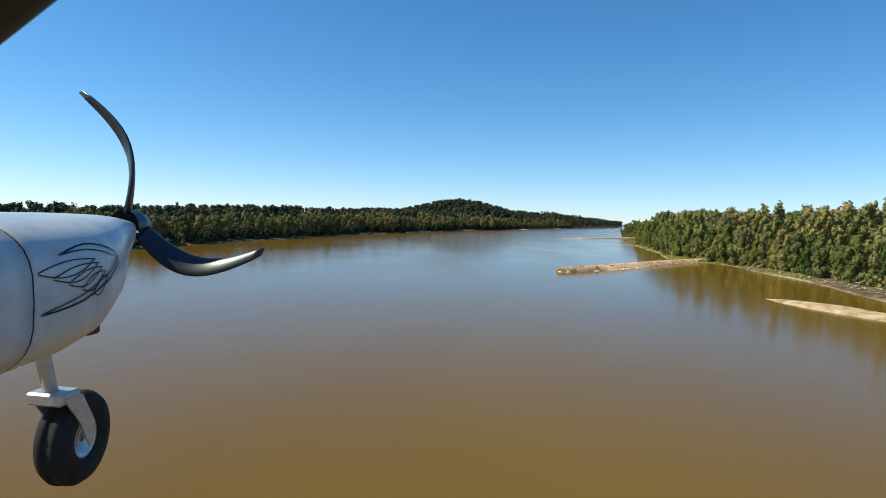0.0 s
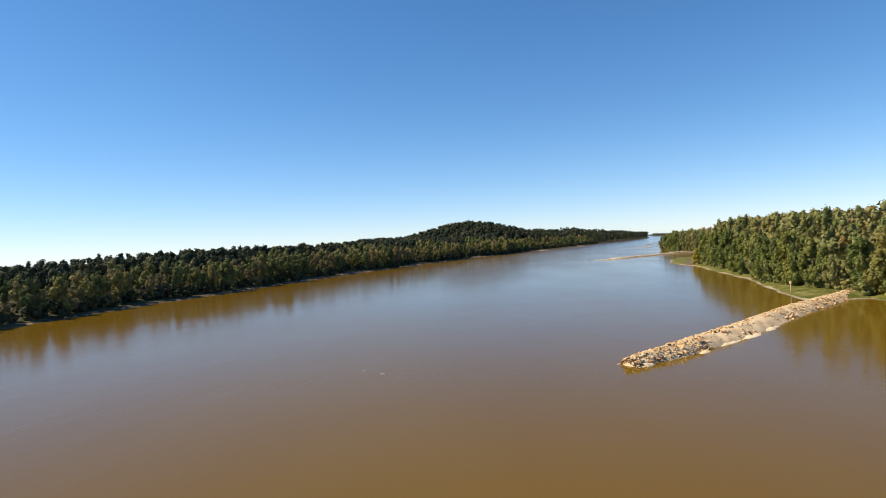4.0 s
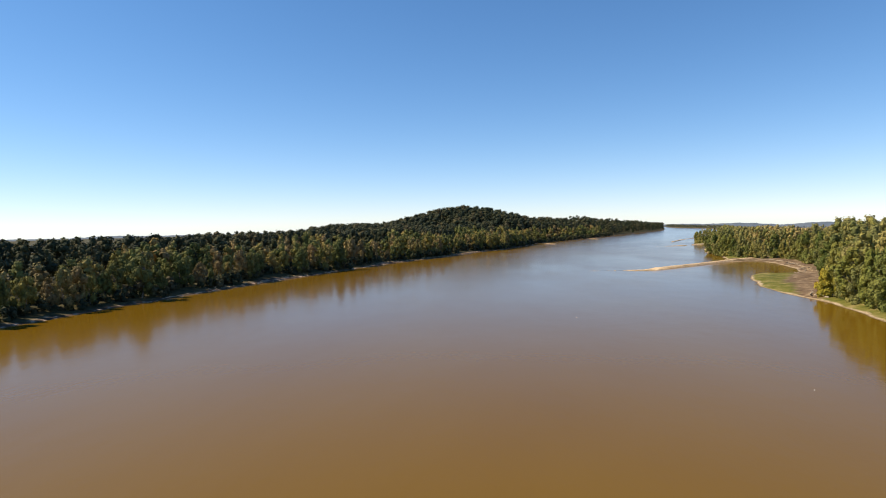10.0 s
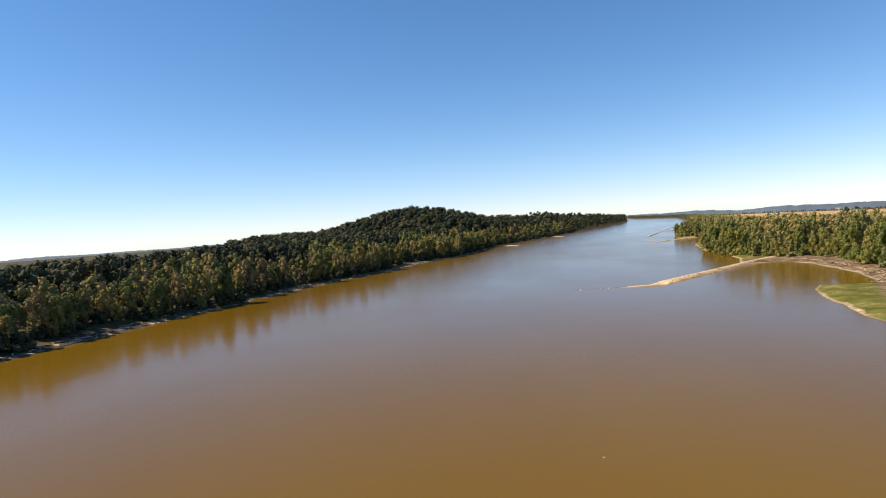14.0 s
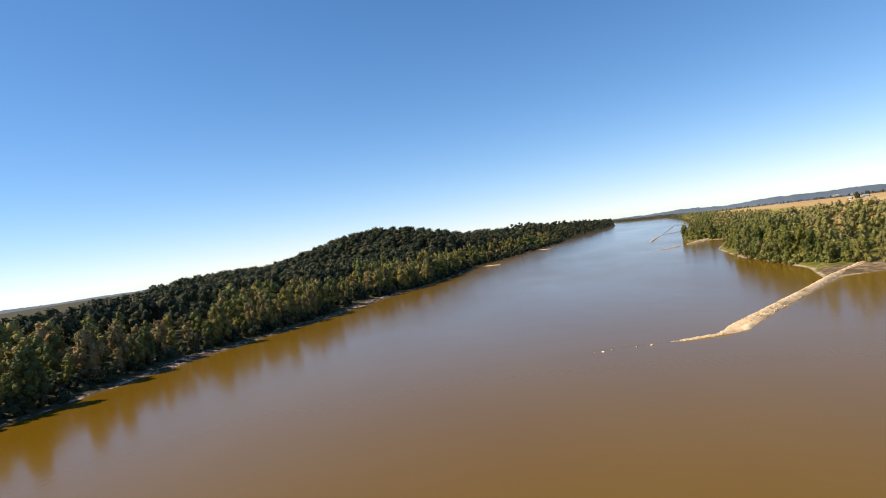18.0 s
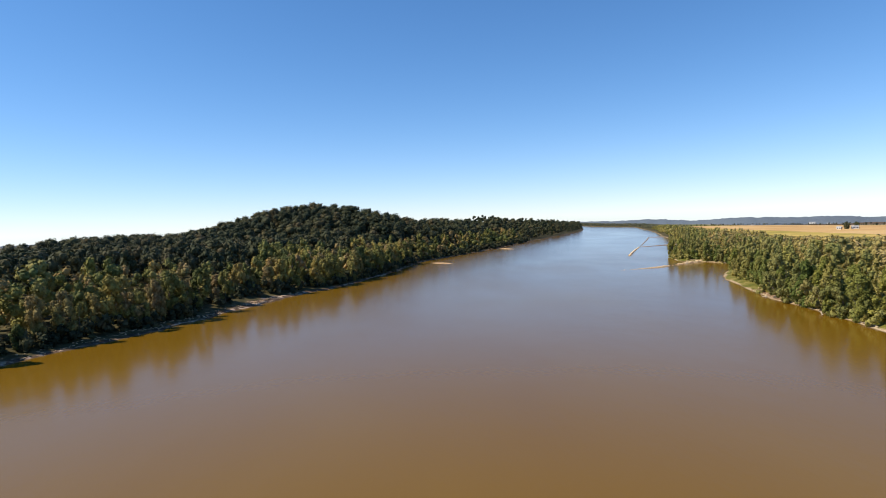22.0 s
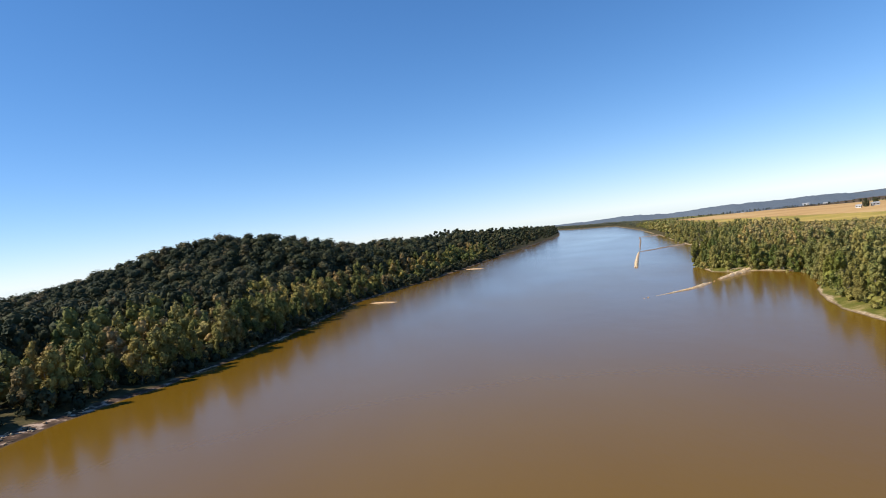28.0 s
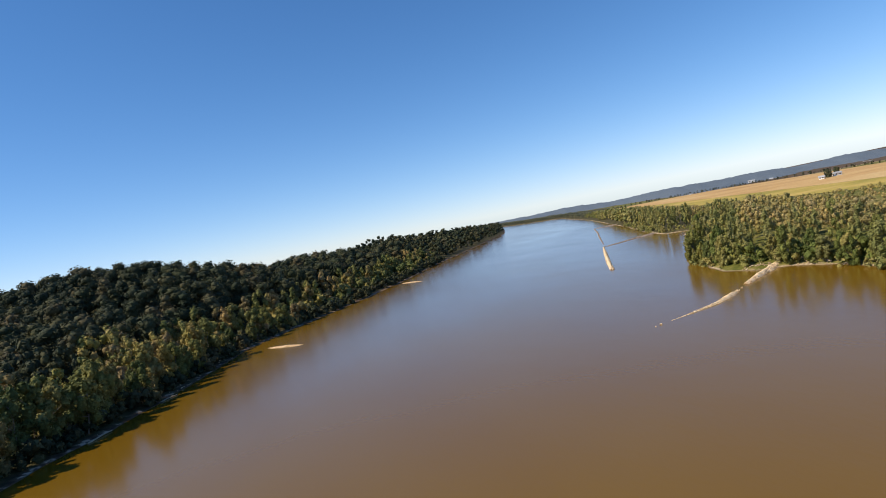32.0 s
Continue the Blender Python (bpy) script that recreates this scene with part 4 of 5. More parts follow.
dike([(281, 1001), (296, 1005), (312, 1012), (328, 1013)], [2.2, 2.6, 3, 3.5], [0.2, 0.4, 0.6, 0.9], 0, (0, 1), 260, 0.55, "grey rock dike reaching across to the bank", (), WET_ROCK)
dike([(380, 1213), (392, 1207), (404, 1202)], [2, 3, 3], [0.3, 0.5, 0.8], 0, (0, 1), 90, 0.9, "far rock dike reaching to the bank", (), WET_ROCK)


# ---- bars and rubble on the shores ----
def bar(name, cx, cy, length, width, turn, height, mat, label, category):
    ob = new(name, bm_mesh(name, hump(cx, cy, length, width, height), mat, True))
    ob.matrix_world = pose(cx, cy, 0, 0, 0, turn)
    return tagged(ob, label, category)


bar("sandbar", 77, -20, 46, 14, -70, 0.9, SAND, "bare tan sandbar lying in the shallows", "sandbar")
bar("sandbar", 74, 893, 24, 3.6, -42, 0.45, SAND, "pale sand spit off the wooded bank", "sandbar")
bar("sandbar", 157, 1068, 28, 4, -58, 0.45, SAND, "pale sand spit off the wooded bank", "sandbar")


# ---- farm buildings beyond the woods ----
def house(x, y, w, l, h, turn, label, level=None):
    root = new("farm_building")
    bm = box(bmesh.new(), -w / 2, -l / 2, 0, w / 2, l / 2, h, 0.05)
    for s in (-1, 1):
        a = [bm.verts.new((-w / 2, s * l / 2, h)), bm.verts.new((w / 2, s * l / 2, h)), bm.verts.new((0, s * l / 2, h + w * 0.32))]
        bm.faces.new(a)
    part("wall", bm, WALL_WHITE, root)
    bm = bmesh.new()
    for s in (-1, 1):
        q = [Vector((0, -l / 2 - 0.5, h + w * 0.32 + 0.12)), Vector((0, l / 2 + 0.5, h + w * 0.32 + 0.12)),
             Vector((s * (w / 2 + 0.5), l / 2 + 0.5, h - 0.15)), Vector((s * (w / 2 + 0.5), -l / 2 - 0.5, h - 0.15))]
        top = [bm.verts.new(p) for p in q]
        low = [bm.verts.new(p - Vector((0, 0, 0.2))) for p in q]
        bm.faces.new(top)
        bm.faces.new(low[::-1])
        for k in range(4):
            bm.faces.new((top[k], low[k], low[(k + 1) % 4], top[(k + 1) % 4]))
    part("roof", bm, ROOF_GREY, root)
    for s in (-1, 1):
        part("door", box(bmesh.new(), -1.4, s * l / 2 - 0.06, 0, 1.4, s * l / 2 + 0.06, 2.8), DARK_GLASS, root)
    for k in range(max(2, int(l / 4))):
        yy = -l / 2 + l * (k + 0.5) / max(2, int(l / 4))
        for s in (-1, 1):
            part("window", box(bmesh.new(), s * w / 2 - 0.05, yy - 0.6, 1.2, s * w / 2 + 0.05, yy + 0.6, 2.5), DARK_GLASS, root)
    z = float(plan(np.array([(x, y)]))[0][0]) if level is None else level
    root.matrix_world = pose(x, y, z, 0, 0, turn)
    tagged(root, label, "farm building", "farm buildings")


for x, y, w, l, h, turn, label in ((600, 1140, 4, 5, 2.6, 30, "small white farmhouse with a grey roof in the field"), (629, 1150, 4.2, 7.5, 2.8, 70, "long white barn with a grey roof in the field")):
    house(x, y, w, l, h, turn, label)
for a, beyond, l in ((31.5, 60, 16), (36, 130, 26), (37.2, 90, 14), (43, 60, 30), (44.5, 120, 22), (45.3, 70, 16), (52, 110, 24), (59, 80, 20)):
    q = ridge_foot(a) + beyond
    house(60 + q * math.sin(radians(a)), 450 + q * math.cos(radians(a)), 5, l * 0.4, 2.3, -a + 80, "white shed at the foot of the far hills", ridge_height(a, q) + 0.2)
for x, y in ((614, 1146), (617, 1149), (641, 1162)):
    cl, v, f = tree_proto(9, 3.2, 0.5, int(x), 200, 0.9)
    root = new("tree")
    part("trunk", trunk_mesh(9, cl, int(x)), None, root)
    part("crown", np_mesh("crown", v, f, LEAF_HILL), None, root)
    root.matrix_world = pose(x, y, float(plan(np.array([(x, y)]))[0][0]))
    tagged(root, "dark green shade tree beside the farm buildings", "tree")


# ---- driftwood, stray stones and foam ----
def fallen_log(x, y, length, radius, turn, label):
    """A bare fallen trunk with broken limb stubs."""
    r = random.Random(int(x * 7 + y))
    bm = bmesh.new()
    p, rad = Vector((-length / 2, 0, radius * 0.8)), radius
    for k in range(4):
        q = Vector((-length / 2 + length * (k + 1) / 4, r.uniform(-0.3, 0.3), radius * 0.8 + r.uniform(0, 0.25)))
        limb(bm, p, q, rad, rad * 0.8, 7)
        if k:
            limb(bm, p, p + Vector((r.uniform(0.2, 1.0), r.choice((-1, 1)) * r.uniform(0.6, 1.6), r.uniform(0.2, 1.0))), rad * 0.4, rad * 0.15, 5)
        p, rad = q, rad * 0.8
    ob = new("fallen_log", bm_mesh("fallen_log", bm, DRIFT))
    ob.matrix_world = pose(x, y, float(max(plan(np.array([(x, y)]))[0][0], 0)) - 0.1, 0, 0, turn)
    tagged(ob, label, "driftwood", "fallen logs on the banks")


DRIFT = mottled("driftwood", [(0.3, (0.3, 0.23, 0.16)), (0.7, (0.52, 0.44, 0.34))], 0.6, 5, 0.9, 0.4, 0.03)
for x, y, length, turn in ((166, 439, 9, 20), (170, 446, 7, 60), (176, 458, 10, 35), (180, 474, 8, 80), (183, 488, 11, 15), (186, 500, 7, 50), (187, 514, 9, 100),
                           (185, 526, 8, 150), (161, 434, 6, 120), (173, 455, 6, 5), (250, 770, 10, 40), (252, 782, 12, 15), (251, 792, 8, 70), (249, 762, 7, 110),
                           (125, 128, 8, 70), (125, 112, 6, 30), (122, 84, 9, 95), (119, 56, 7, 60), (117, 42, 10, 110), (114, 26, 7, 75), (121, 70, 6, 20), (122, 338, 7, 100),
                           (122, 345, 9, 60), (184, 640, 6, 75), (176, 578, 8, 80), (178, 600, 7, 60), (-38, 641, 8, 60), (-20, 690, 9, 75), (12, 757, 8, 50), (30, 806, 9, 70),
                           (40, 838, 7, 60), (-100, 484, 8, 65), (-86, 528, 9, 80), (-136, 360, 8, 60), (-120, 418, 9, 75), (322, 970, 9, 10), (310, 950, 8, 60)):
    fallen_log(x, y, length, 0.16 + 0.012 * length, turn, "bleached fallen trunk stranded on the muddy bank")
for k, (x, y, q) in enumerate(((62.5, 469.4, 0.8), (71, 469.5, 0.6), (74.4, 468.7, 0.9), (60.5, 469.8, 0.5), (65, 470, 0.5), (178, 770.4, 0.7), (176, 769.8, 0.5),
                               (216, 787, 0.7))):
    ob = new("stray_rock", PALE_MESHES[k % 8])
    ob.matrix_world = Matrix.LocRotScale((x, y, 0.0), Euler((k, 2 * k, 3 * k)), (q, q * 1.2, q * 0.7))
    tagged(ob, "lone tan rock breaking the river surface", "rock", "rocks off the dike tips")



def leaning_tree(x, y, height, turn, lean, seed):
    """A bank tree tipping over the water, its roots bared and its leaves hanging."""
    r = random.Random(seed)
    root = new("leaning_tree")
    bm = bmesh.new()
    p, rad = Vector((0, 0, -0.5)), 0.3
    for k in range(4):
        q = Vector((math.tan(radians(lean)) * height * 0.2 * (k + 1) + r.uniform(-0.2, 0.2), r.uniform(-0.4, 0.4), height * 0.2 * (k + 1)))
        limb(bm, p, q, rad, rad * 0.78, 7)
        p, rad = q, rad * 0.78
    part("trunk", bm, BARK, root)
    for k in range(5):
        a = r.uniform(-1.3, 1.3)
        bm = bmesh.new()
        limb(bm, (0, 0, 0.3), (0.9 * math.cos(a), 0.9 * math.sin(a), 0.15), 0.14, 0.09, 5)
        limb(bm, (0.9 * math.cos(a), 0.9 * math.sin(a), 0.15), (1.7 * math.cos(a), 1.7 * math.sin(a) + r.uniform(-0.3, 0.3), -0.7), 0.09, 0.03, 5)
        part("root", bm, BARK, root)
    cl = [(px + math.tan(radians(lean)) * pz, py, pz, pr, sq) for px, py, pz, pr, sq in crown_clumps(height, 2.6, 1.6, seed, 1.0, 12, 1.5, 0.75)]
    (va, fa), (vb, fb) = card_cloud(cl, 900, 0.42, seed), core(cl, 0.88, seed, 1)
    part("crown", np_mesh("crown", np.concatenate([va, vb]), np.concatenate([fa, fb + len(va)]), LEAF_RIGHT, True), None, root)
    root.matrix_world = pose(x, y, max(0.3, float(plan(np.array([(x, y)]))[0][0])), 0, 0, turn)
    tagged(root, "green bank tree leaning over the river with bared roots", "tree", "leaning bank trees")


for k, (x, y) in enumerate(((180.6, 583), (181, 590), (182.3, 597), (183, 603.5), (184, 609), (184.6, 616), (185.5, 624), (187, 634), (252.5, 779), (252.3, 790))):
    leaning_tree(x - 1.6, y, 7.5 + 2.5 * ((k * 37) % 10) / 10, 165 + (k * 53) % 30, 14 + (k * 29) % 16, 700 + k)

# clods, roots and sticks on the bare, caving stretches of the banks
V, F, c = [], [], 0
CLOD = mottled("dry_clods", [(0.3, (0.28, 0.18, 0.1)), (0.5, (0.46, 0.33, 0.2)), (0.7, (0.66, 0.53, 0.36))], 0.6, 5, 0.95, 0.4, 0.05)
for line, sign, spans in ((SHORE_R, 1, ((-20, 136, 230), (338, 440, 160), (440, 540, 360), (580, 660, 120), (757, 812, 170))), (SHORE_L, -1, ((380, 470, 90), (540, 720, 240), (840, 960, 100)))):
    for first, last, count in spans:
        foot = along(line, 1.5, first, last)
        for k in range(count):
            x, y, nx_, ny_ = foot[int(rng.integers(len(foot)))]
            o = sign * rng.uniform(0.8, 7.5)
            v, f = ROCK_ARR[k % 8]
            stick = rng.uniform() < 0.35
            e = Euler((rng.normal() * 0.15, rng.normal() * 0.15, rng.uniform(0, 6.28))).to_matrix()
            size = np.array((rng.uniform(2.0, 4.5), 0.22, 0.22)) if stick else np.array((rng.uniform(0.5, 1.6), rng.uniform(0.4, 1.1), rng.uniform(0.3, 0.6)))
            px, py = x + nx_ * o, y + ny_ * o
            V.append((v * size) @ np.array(e).T + (px, py, 0))
            F.append(f + c)
            c += len(v)
mids = np.array([v.mean(0)[:2] for v in V])
lie, _, _, on_left, in_wood = plan(mids)
for v, z, a, b in zip(V, lie, on_left, in_wood):
    v[:, 2] += z + (0.08 if a or b > -12 else -3.0)
tagged(new("bank_debris", np_mesh("bank_debris", np.concatenate(V), np.concatenate(F), CLOD)), "pale clods, roots and sticks on the caving banks", "debris", kind="stuff")
FOAM = mottled("foam", [(0.3, (0.5, 0.42, 0.32)), (0.7, (0.75, 0.7, 0.62))], 0.8, 6, 0.8, 0.3, 0.02)


def foam_patch(x, y, size, turn):
    """A ragged scrap of foam on the water, thicker in the middle."""
    bm = bmesh.new()
    rim, inner = [], []
    for k in range(18):
        a = 6.2832 * k / 18
        w = 0.6 + 0.6 * abs(noise.noise(Vector((x + 2 * math.cos(a), y + 2 * math.sin(a), 1))))
        rim.append(bm.verts.new((size * w * math.cos(a), 0.3 * size * w * math.sin(a), 0.004)))
        inner.append(bm.verts.new((0.5 * size * w * math.cos(a), 0.15 * size * w * math.sin(a), 0.05)))
    for k in range(18):
        bm.faces.new((rim[k], rim[(k + 1) % 18], inner[(k + 1) % 18], inner[k]))
    bm.faces.new(inner)
    ob = new("foam_patch", bm_mesh("foam_patch", bm, FOAM, True))
    ob.matrix_world = pose(x, y, 0.004, 0, 0, turn)
    tagged(ob, "small scrap of pale foam drifting on brown water", "foam")


for x, y, size, turn in ((-24, 63, 0.7, 5), (-28, 66, 0.4, 40), (80, 232, 0.5, 10), (60, 221, 0.45, 60), (30, 300, 0.4, 30)):
    foam_patch(x, y, size, turn)


def ripples(line, width, count, high):
    """Small standing crests where the current breaks over sunken stones."""
    line = np.array(line, float)
    V, F = [], []
    for k in range(count):
        t = rng.uniform(0, len(line) - 1)
        a, b = line[int(t)], line[min(int(t) + 1, len(line) - 1)]
        way = (b - a) / max(np.hypot(*(b - a)), 1e-6)
        side = np.array([-way[1], way[0]])
        c = a + (b - a) * (t % 1) + side * width * rng.normal() * 0.35
        turn = rng.normal() * 0.25
        u = np.array([way[0] * math.cos(turn) - way[1] * math.sin(turn), way[0] * math.sin(turn) + way[1] * math.cos(turn)])
        w = np.array([-u[1], u[0]])
        length, wide, h = rng.uniform(0.5, 1.9), rng.uniform(0.25, 0.5), high * rng.uniform(0.4, 1.2)
        base = len(V)
        for p, z in ((c - u * length, -0.02), (c - w * wide, -0.02), (c + u * length, -0.02), (c + w * wide, -0.02), (c - u * length * 0.45, h), (c + u * length * 0.45, h)):
            V.append((p[0], p[1], z))
        F += [(base, base + 1, base + 4), (base + 1, base + 5, base + 4), (base + 1, base + 2, base + 5), (base + 2, base + 3, base + 5), (base + 3, base + 4, base + 5), (base + 3, base, base + 4)]
    tagged(new("ripples", np_mesh("ripples", V, F, WATER, True)), "line of small ripples where brown water breaks over sunken stones", "ripples", kind="stuff")


ripples([(-6, 74), (-24, 79), (-42, 77)], 9.0, 70, 0.012)
ripples([(-20, 65), (-24, 66)], 1.0, 10, 0.03)
ripples([(82, 470), (70, 471), (60, 472)], 0.9, 45, 0.03)


# ---- the aircraft whose nose is seen at the start, flying at the height of the first view ----
PAINT = mottled("white_paint", [(0.3, (0.52, 0.53, 0.54)), (0.7, (0.58, 0.59, 0.6))], 0.8, 12, 0.3, 0.02, 0.002, 0.5)
BLACK = mottled("black_composite", [(0.3, (0.012, 0.014, 0.02)), (0.7, (0.025, 0.028, 0.035))], 3, 30, 0.35, 0.05, 0.002, 0.5)
RUBBER = mottled("tyre_rubber", [(0.3, (0.012, 0.012, 0.012)), (0.7, (0.03, 0.03, 0.03))], 6, 40, 0.8, 0.2, 0.004)
ALLOY = mottled("alloy", [(0.3, (0.5, 0.5, 0.5)), (0.7, (0.62, 0.62, 0.62))], 3, 40, 0.4, 0.05, 0.001, 0.5, 0.0, 0.6)
INK = mottled("dark_line", [(0.3, (0.02, 0.02, 0.03)), (0.7, (0.03, 0.03, 0.045))], 3, 30, 0.5, 0)
NOSE = [(0.7, 0.47, -0.03, -0.5), (1.3, 0.47, -0.03, -0.52), (1.6, 0.455, -0.03, -0.5), (1.75, 0.43, -0.03, -0.47), (1.85, 0.385, -0.03, -0.43), (1.95, 0.335, -0.03, -0.385),
        (2.05, 0.27, -0.032, -0.335), (2.15, 0.2, -0.036, -0.28), (2.25, 0.13, -0.044, -0.23), (2.33, 0.085, -0.055, -0.19), (2.38, 0.06, -0.065, -0.15)]
CENTRE = -1.83
craft = new("light_aircraft")


def nose_at(y):
    cols = list(zip(*NOSE))
    return [float(np.interp(y, cols[0], c)) for c in cols[1:]]


def nose_side(y, z):
    """The right-hand skin of the cowling at a station and height."""
    w, top, low = nose_at(y)
    q = min(0.999, abs((z - (top + low) / 2) / ((top - low) / 2)))
    return CENTRE + w * (1 - q ** 3.2) ** (1 / 3.2)


def loft(y0, y1, steps, swell=0.0):
    bm, last = bmesh.new(), None
    for k in range(steps + 1):
        y = y0 + (y1 - y0) * k / steps
        w, top, low = nose_at(y)
        c, h, ring = (top + low) / 2, (top - low) / 2 + swell, []
        for j in range(40):
            a = 6.2832 * j / 40
            ca, sa = math.cos(a), math.sin(a)
            ring.append(bm.verts.new((CENTRE + (w + swell) * math.copysign(abs(ca) ** 0.62, ca), y, c + h * math.copysign(abs(sa) ** 0.62, sa))))
        if last:
            for j in range(40):
                bm.faces.new((last[j], last[(j + 1) % 40], ring[(j + 1) % 40], ring[j]))
        else:
            bm.faces.new(ring[::-1])
        last = ring
    bm.faces.new(last)
    bmesh.ops.recalc_face_normals(bm, faces=bm.faces)
    return bm


part("fuselage", loft(0.7, 1.415, 8), PAINT, craft, "white painted fuselage side", True)
part("cowling", loft(1.42, 2.38, 40, 0.003), PAINT, craft, "white engine cowling", True)
part("seam", loft(1.4145, 1.4205, 1, 0.0), INK, craft, "dark panel seam")


def stroke(points, thick):
    """A thin painted line lying on the cowling's side, through stations and heights."""
    pts = []
    for (ya, za), (yb, zb) in zip(points, points[1:]):
        pts += [(ya + (yb - ya) * k / 6, za + (zb - za) * k / 6) for k in range(6)]
    pts.append(points[-1])
    bm, last = bmesh.new(), None
    for k, (y, z) in enumerate(pts):
        (ya, za), (yb, zb) = pts[max(k - 1, 0)], pts[min(k + 1, len(pts) - 1)]
        n = Vector((yb - ya, zb - za)).normalized() * thick
        pair = [bm.verts.new((nose_side(1.43 + (v - 1.525) * 1.25, h) + 0.007, 1.43 + (v - 1.525) * 1.25, h)) for v, h in ((y - n.y, z + n.x), (y + n.y, z - n.x))]
        if last:
            bm.faces.new((last[0], last[1], pair[1], pair[0]))
        last = pair
    part("emblem_line", bm, INK, craft, "thin dark painted line of a wing emblem")


def arc(y0, z0, y1, z1, bow, n=7):
    return [(y0 + (y1 - y0) * t, z0 + (z1 - z0) * t + bow * math.sin(math.pi * t)) for t in (k / n for k in range(n + 1))]


stroke(arc(1.60, -0.145, 1.83, -0.15, 0.03), 0.0025)
stroke(arc(1.60, -0.145, 1.82, -0.165, 0.02), 0.002)
stroke(arc(1.53, -0.31, 1.85, -0.19, -0.03), 0.003)
stroke(arc(1.54, -0.305, 1.85, -0.17, -0.02), 0.002)
stroke(arc(1.83, -0.15, 1.85, -0.19, 0.004), 0.0025)
for k in range(5):
    y0, z0 = 1.525 + 0.045 * k, -0.19 - 0.02 * k
    y1, z1 = 1.72 + 0.012 * k, -0.165 - 0.014 * k
    stroke(arc(y0, z0, y1, z1, 0.014) + arc(y1, z1, y0, z0 - 0.004, -0.03)[1:], 0.0018)
HUB = Vector((CENTRE, 2.42, -0.085))
bm = bmesh.new()
for k, (dy, rad) in enumerate(((-0.04, 0.075), (0.02, 0.075), (0.07, 0.06), (0.11, 0.03))):
    if k:
        limb(bm, prev[0], HUB + Vector((0, dy, 0)), prev[1], rad, 20)
    prev = (HUB + Vector((0, dy, 0)), rad)
part("spinner", bm, BLACK, craft, "black propeller hub", True)
for turn in (103, 223, 343):
    bm, last = bmesh.new(), None
    for k in range(15):
        t = k / 14
        rad, chord = 0.06 + 0.585 * t, (0.028 + 0.03 * math.sin(math.pi * min(1, 0.25 + 0.8 * t))) * (1 if t < 0.93 else 0.7)
        tw, sweep = radians(62 - 44 * t), -0.12 * math.sin(math.pi * t) + 0.1 * t
        ring = []
        for j in range(12):
            a = 6.2832 * j / 12
            u, v = chord * math.cos(a), 0.011 * (1.2 - t) * math.sin(a) + 0.003 * math.sin(a)
            ring.append(bm.verts.new((rad, u * math.sin(tw) + v * math.cos(tw) , sweep + u * math.cos(tw) - v * math.sin(tw))))
        if last:
            for j in range(12):
                bm.faces.new((last[j], last[(j + 1) % 12], ring[(j + 1) % 12], ring[j]))
        else:
            bm.faces.new(ring)
        last = ring
    bm.faces.new(last[::-1])
    bmesh.ops.recalc_face_normals(bm, faces=bm.faces)
    blade = part("blade", bm, BLACK, craft, "black curved propeller blade", True)
    blade.matrix_local = Matrix.Translation(HUB) @ Matrix.Rotation(radians(-turn), 4, "Y")
bm = bmesh.new()
limb(bm, (CENTRE, 1.91, -0.46), (CENTRE, 1.975, -0.735), 0.028, 0.026, 14)
part("nose_leg", bm, PAINT, craft, "white tubular nose gear leg", True)
bm = box(bmesh.new(), CENTRE - 0.075, 1.93, -0.765, CENTRE + 0.075, 2.04, -0.715, 0.008)
part("fork_crown", bm, ALLOY, craft, "bare metal fork crown")
for sx in (-1, 1):
    bm = bmesh.new()
    q = [(1.95, -0.74), (2.04, -0.74), (2.1, -0.86), (2.095, -0.955), (2.075, -0.965), (2.03, -0.86)]
    a = [bm.verts.new((CENTRE + sx * 0.072, y, z)) for y, z in q]
    b = [bm.verts.new((CENTRE + sx * 0.08, y, z)) for y, z in q]
    bm.faces.new(a), bm.faces.new(b[::-1])
    for k in range(6):
        bm.faces.new((a[k], b[k], b[(k + 1) % 6], a[(k + 1) % 6]))
    bmesh.ops.recalc_face_normals(bm, faces=bm.faces)
    part("fork_blade", bm, ALLOY, craft, "grey metal fork blade")


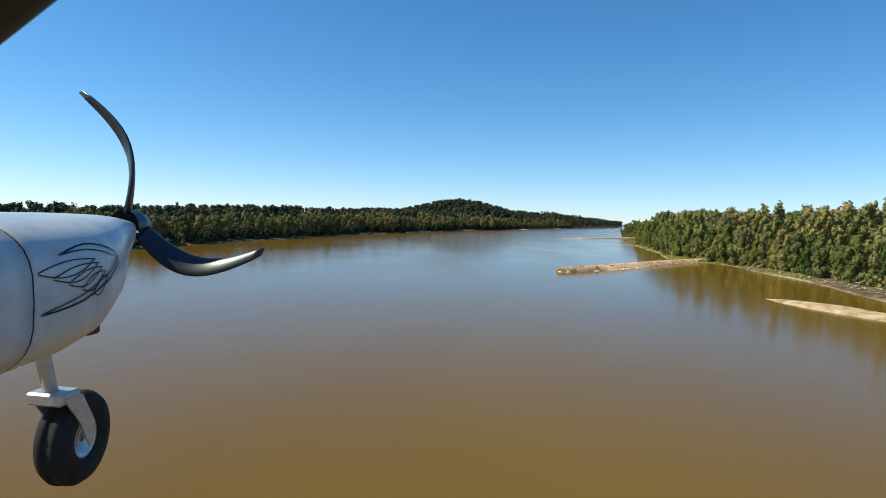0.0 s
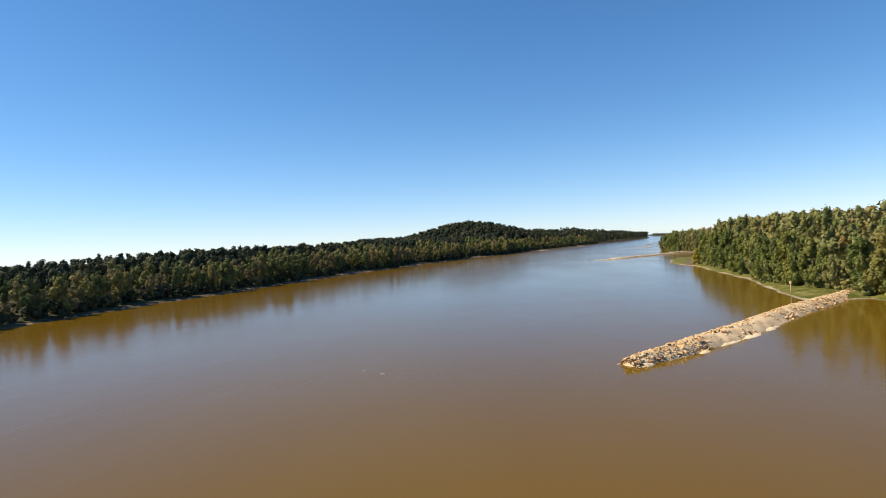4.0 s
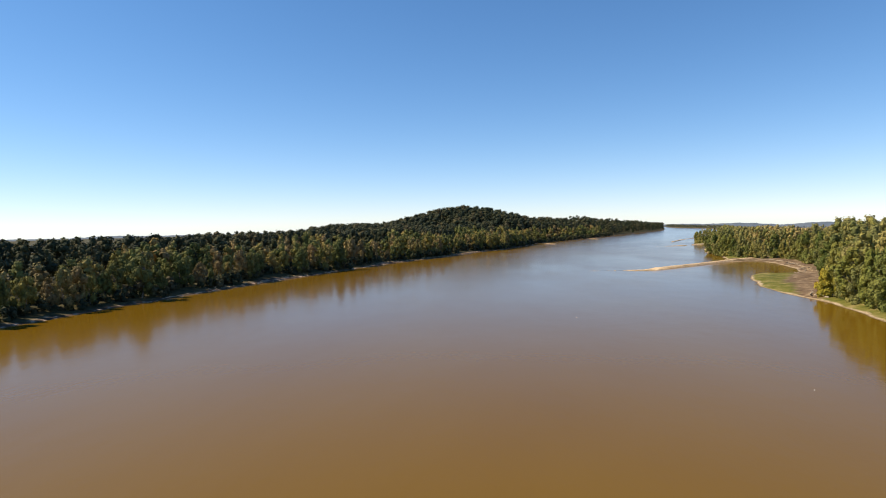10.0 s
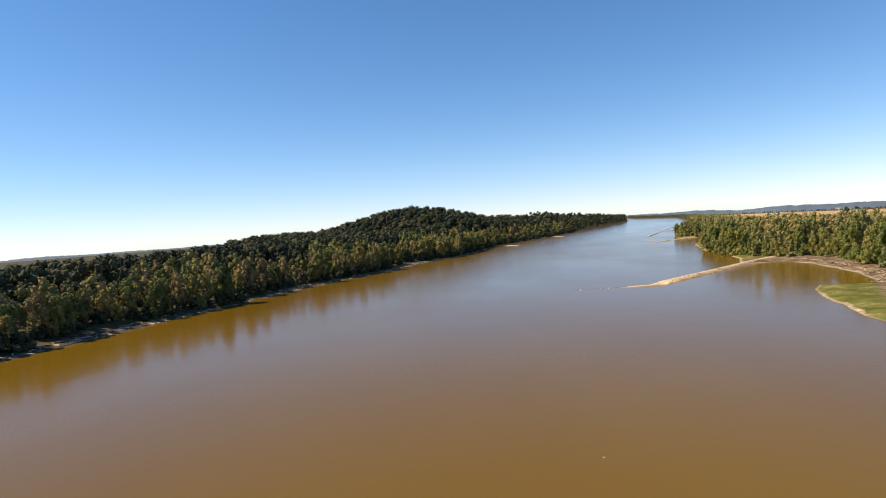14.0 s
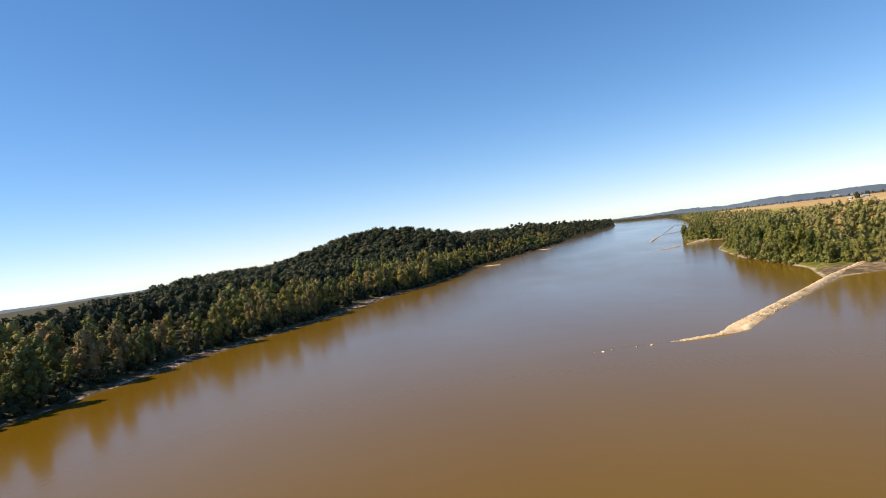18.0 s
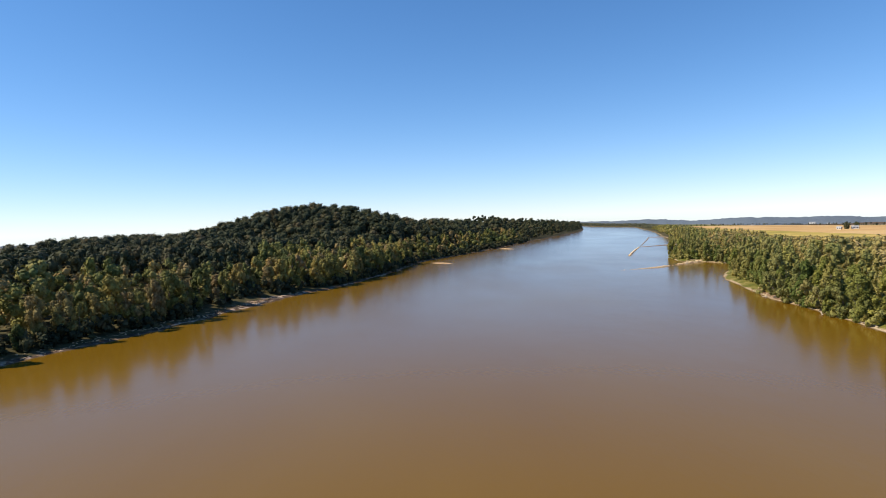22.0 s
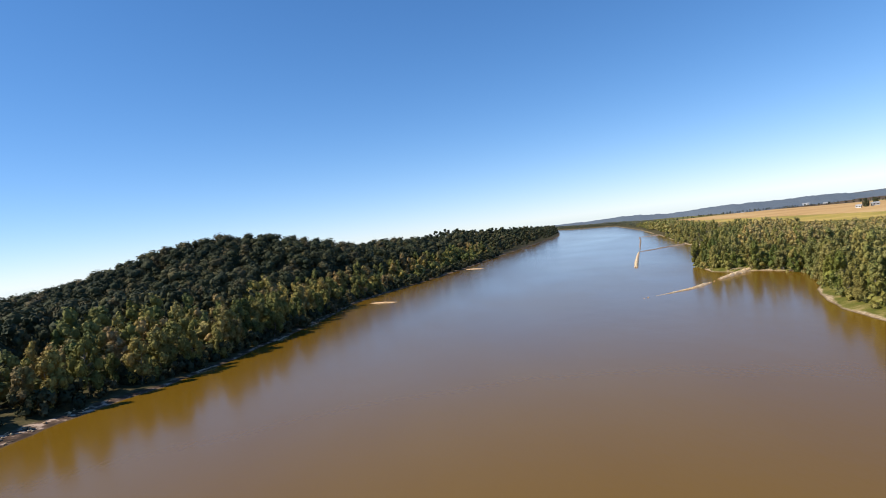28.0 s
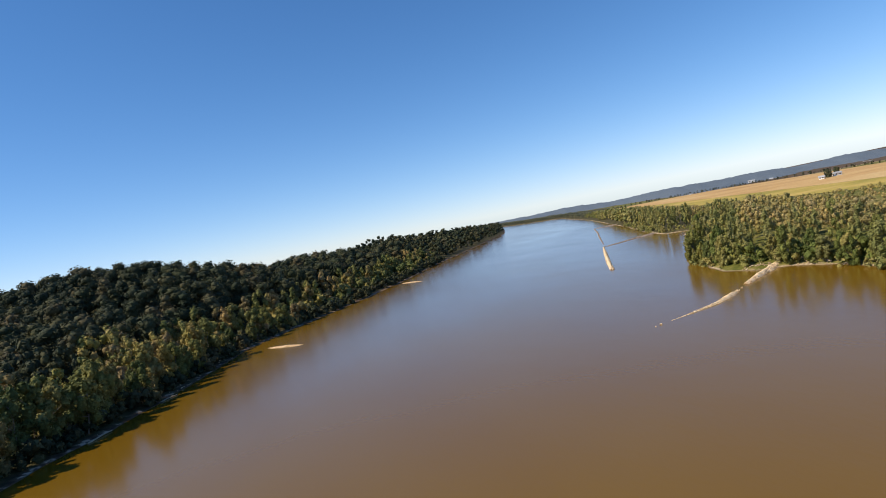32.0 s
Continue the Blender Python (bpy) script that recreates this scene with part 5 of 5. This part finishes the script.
def lathe(profile, steps=40):
    """A ring about the x axis from (offset, radius) pairs."""
    bm, rings = bmesh.new(), []
    for k in range(steps):
        a = 6.2832 * k / steps
        rings.append([bm.verts.new((x, rad * math.cos(a), rad * math.sin(a))) for x, rad in profile])
    for k in range(steps):
        m, o = rings[k], rings[(k + 1) % steps]
        for j in range(len(profile)):
            bm.faces.new((m[j], o[j], o[(j + 1) % len(profile)], m[(j + 1) % len(profile)]))
    bmesh.ops.recalc_face_normals(bm, faces=bm.faces)
    return bm


wheel = part("wheel", lathe([(-0.03, 0.0301), (0.03, 0.0301), (0.03, 0.02), (-0.03, 0.02)], 16), ALLOY, craft, "nose wheel hub")
wheel.location = (CENTRE, 2.085, -0.937)
wheel.rotation_euler = (0, 0, radians(11))
part("tyre", lathe([(-0.05, 0.085), (-0.062, 0.13), (-0.055, 0.17), (-0.03, 0.187), (-0.012, 0.188), (-0.01, 0.184), (0.01, 0.184), (0.012, 0.188), (0.03, 0.187), (0.055, 0.17), (0.062, 0.13), (0.05, 0.085)]),
     RUBBER, wheel, "black grooved tyre", True)
part("rim", lathe([(-0.045, 0.085), (-0.045, 0.072), (-0.012, 0.06), (-0.012, 0.03), (0.012, 0.03), (0.012, 0.06), (0.045, 0.072), (0.045, 0.085)]), ALLOY, wheel, "small alloy rim", True)
part("exhaust_lip", box(bmesh.new(), CENTRE + 0.02, 2.0, -0.5, CENTRE + 0.14, 2.07, -0.4, 0.01), BLACK, craft, "dark outlet under the cowling")
bm = bmesh.new()
limb(bm, (-1.573, 1.0, 0.11), (-0.64, 1.0, 0.712), 0.105, 0.105, 10)
part("wing_strut", bm, BLACK, craft, "dark wing strut", True)
craft.matrix_world = pose(-13.215, -165.387, 20.41, 0, 0, -5.91)
tagged(craft, "white light aircraft nose with black propeller and nose wheel", "aircraft")


# ---- channel marker on the grassy bank ----
marker = new("marker_post")
bm = bmesh.new()
limb(bm, (0, 0, -0.3), (0, 0, 3.7), 0.2, 0.17, 10)
part("post", bm, SAND, marker)
part("board", box(bmesh.new(), -0.38, -0.3, 3.0, 0.38, -0.22, 3.8, 0.01), SAND, marker, "weathered pale board")
marker.matrix_world = pose(94.5, 162.0, float(plan(np.array([(94.5, 162.0)]))[0][0]), 0, 0, -62)
tagged(marker, "pale weathered channel marker post on the grassy bank", "marker post")
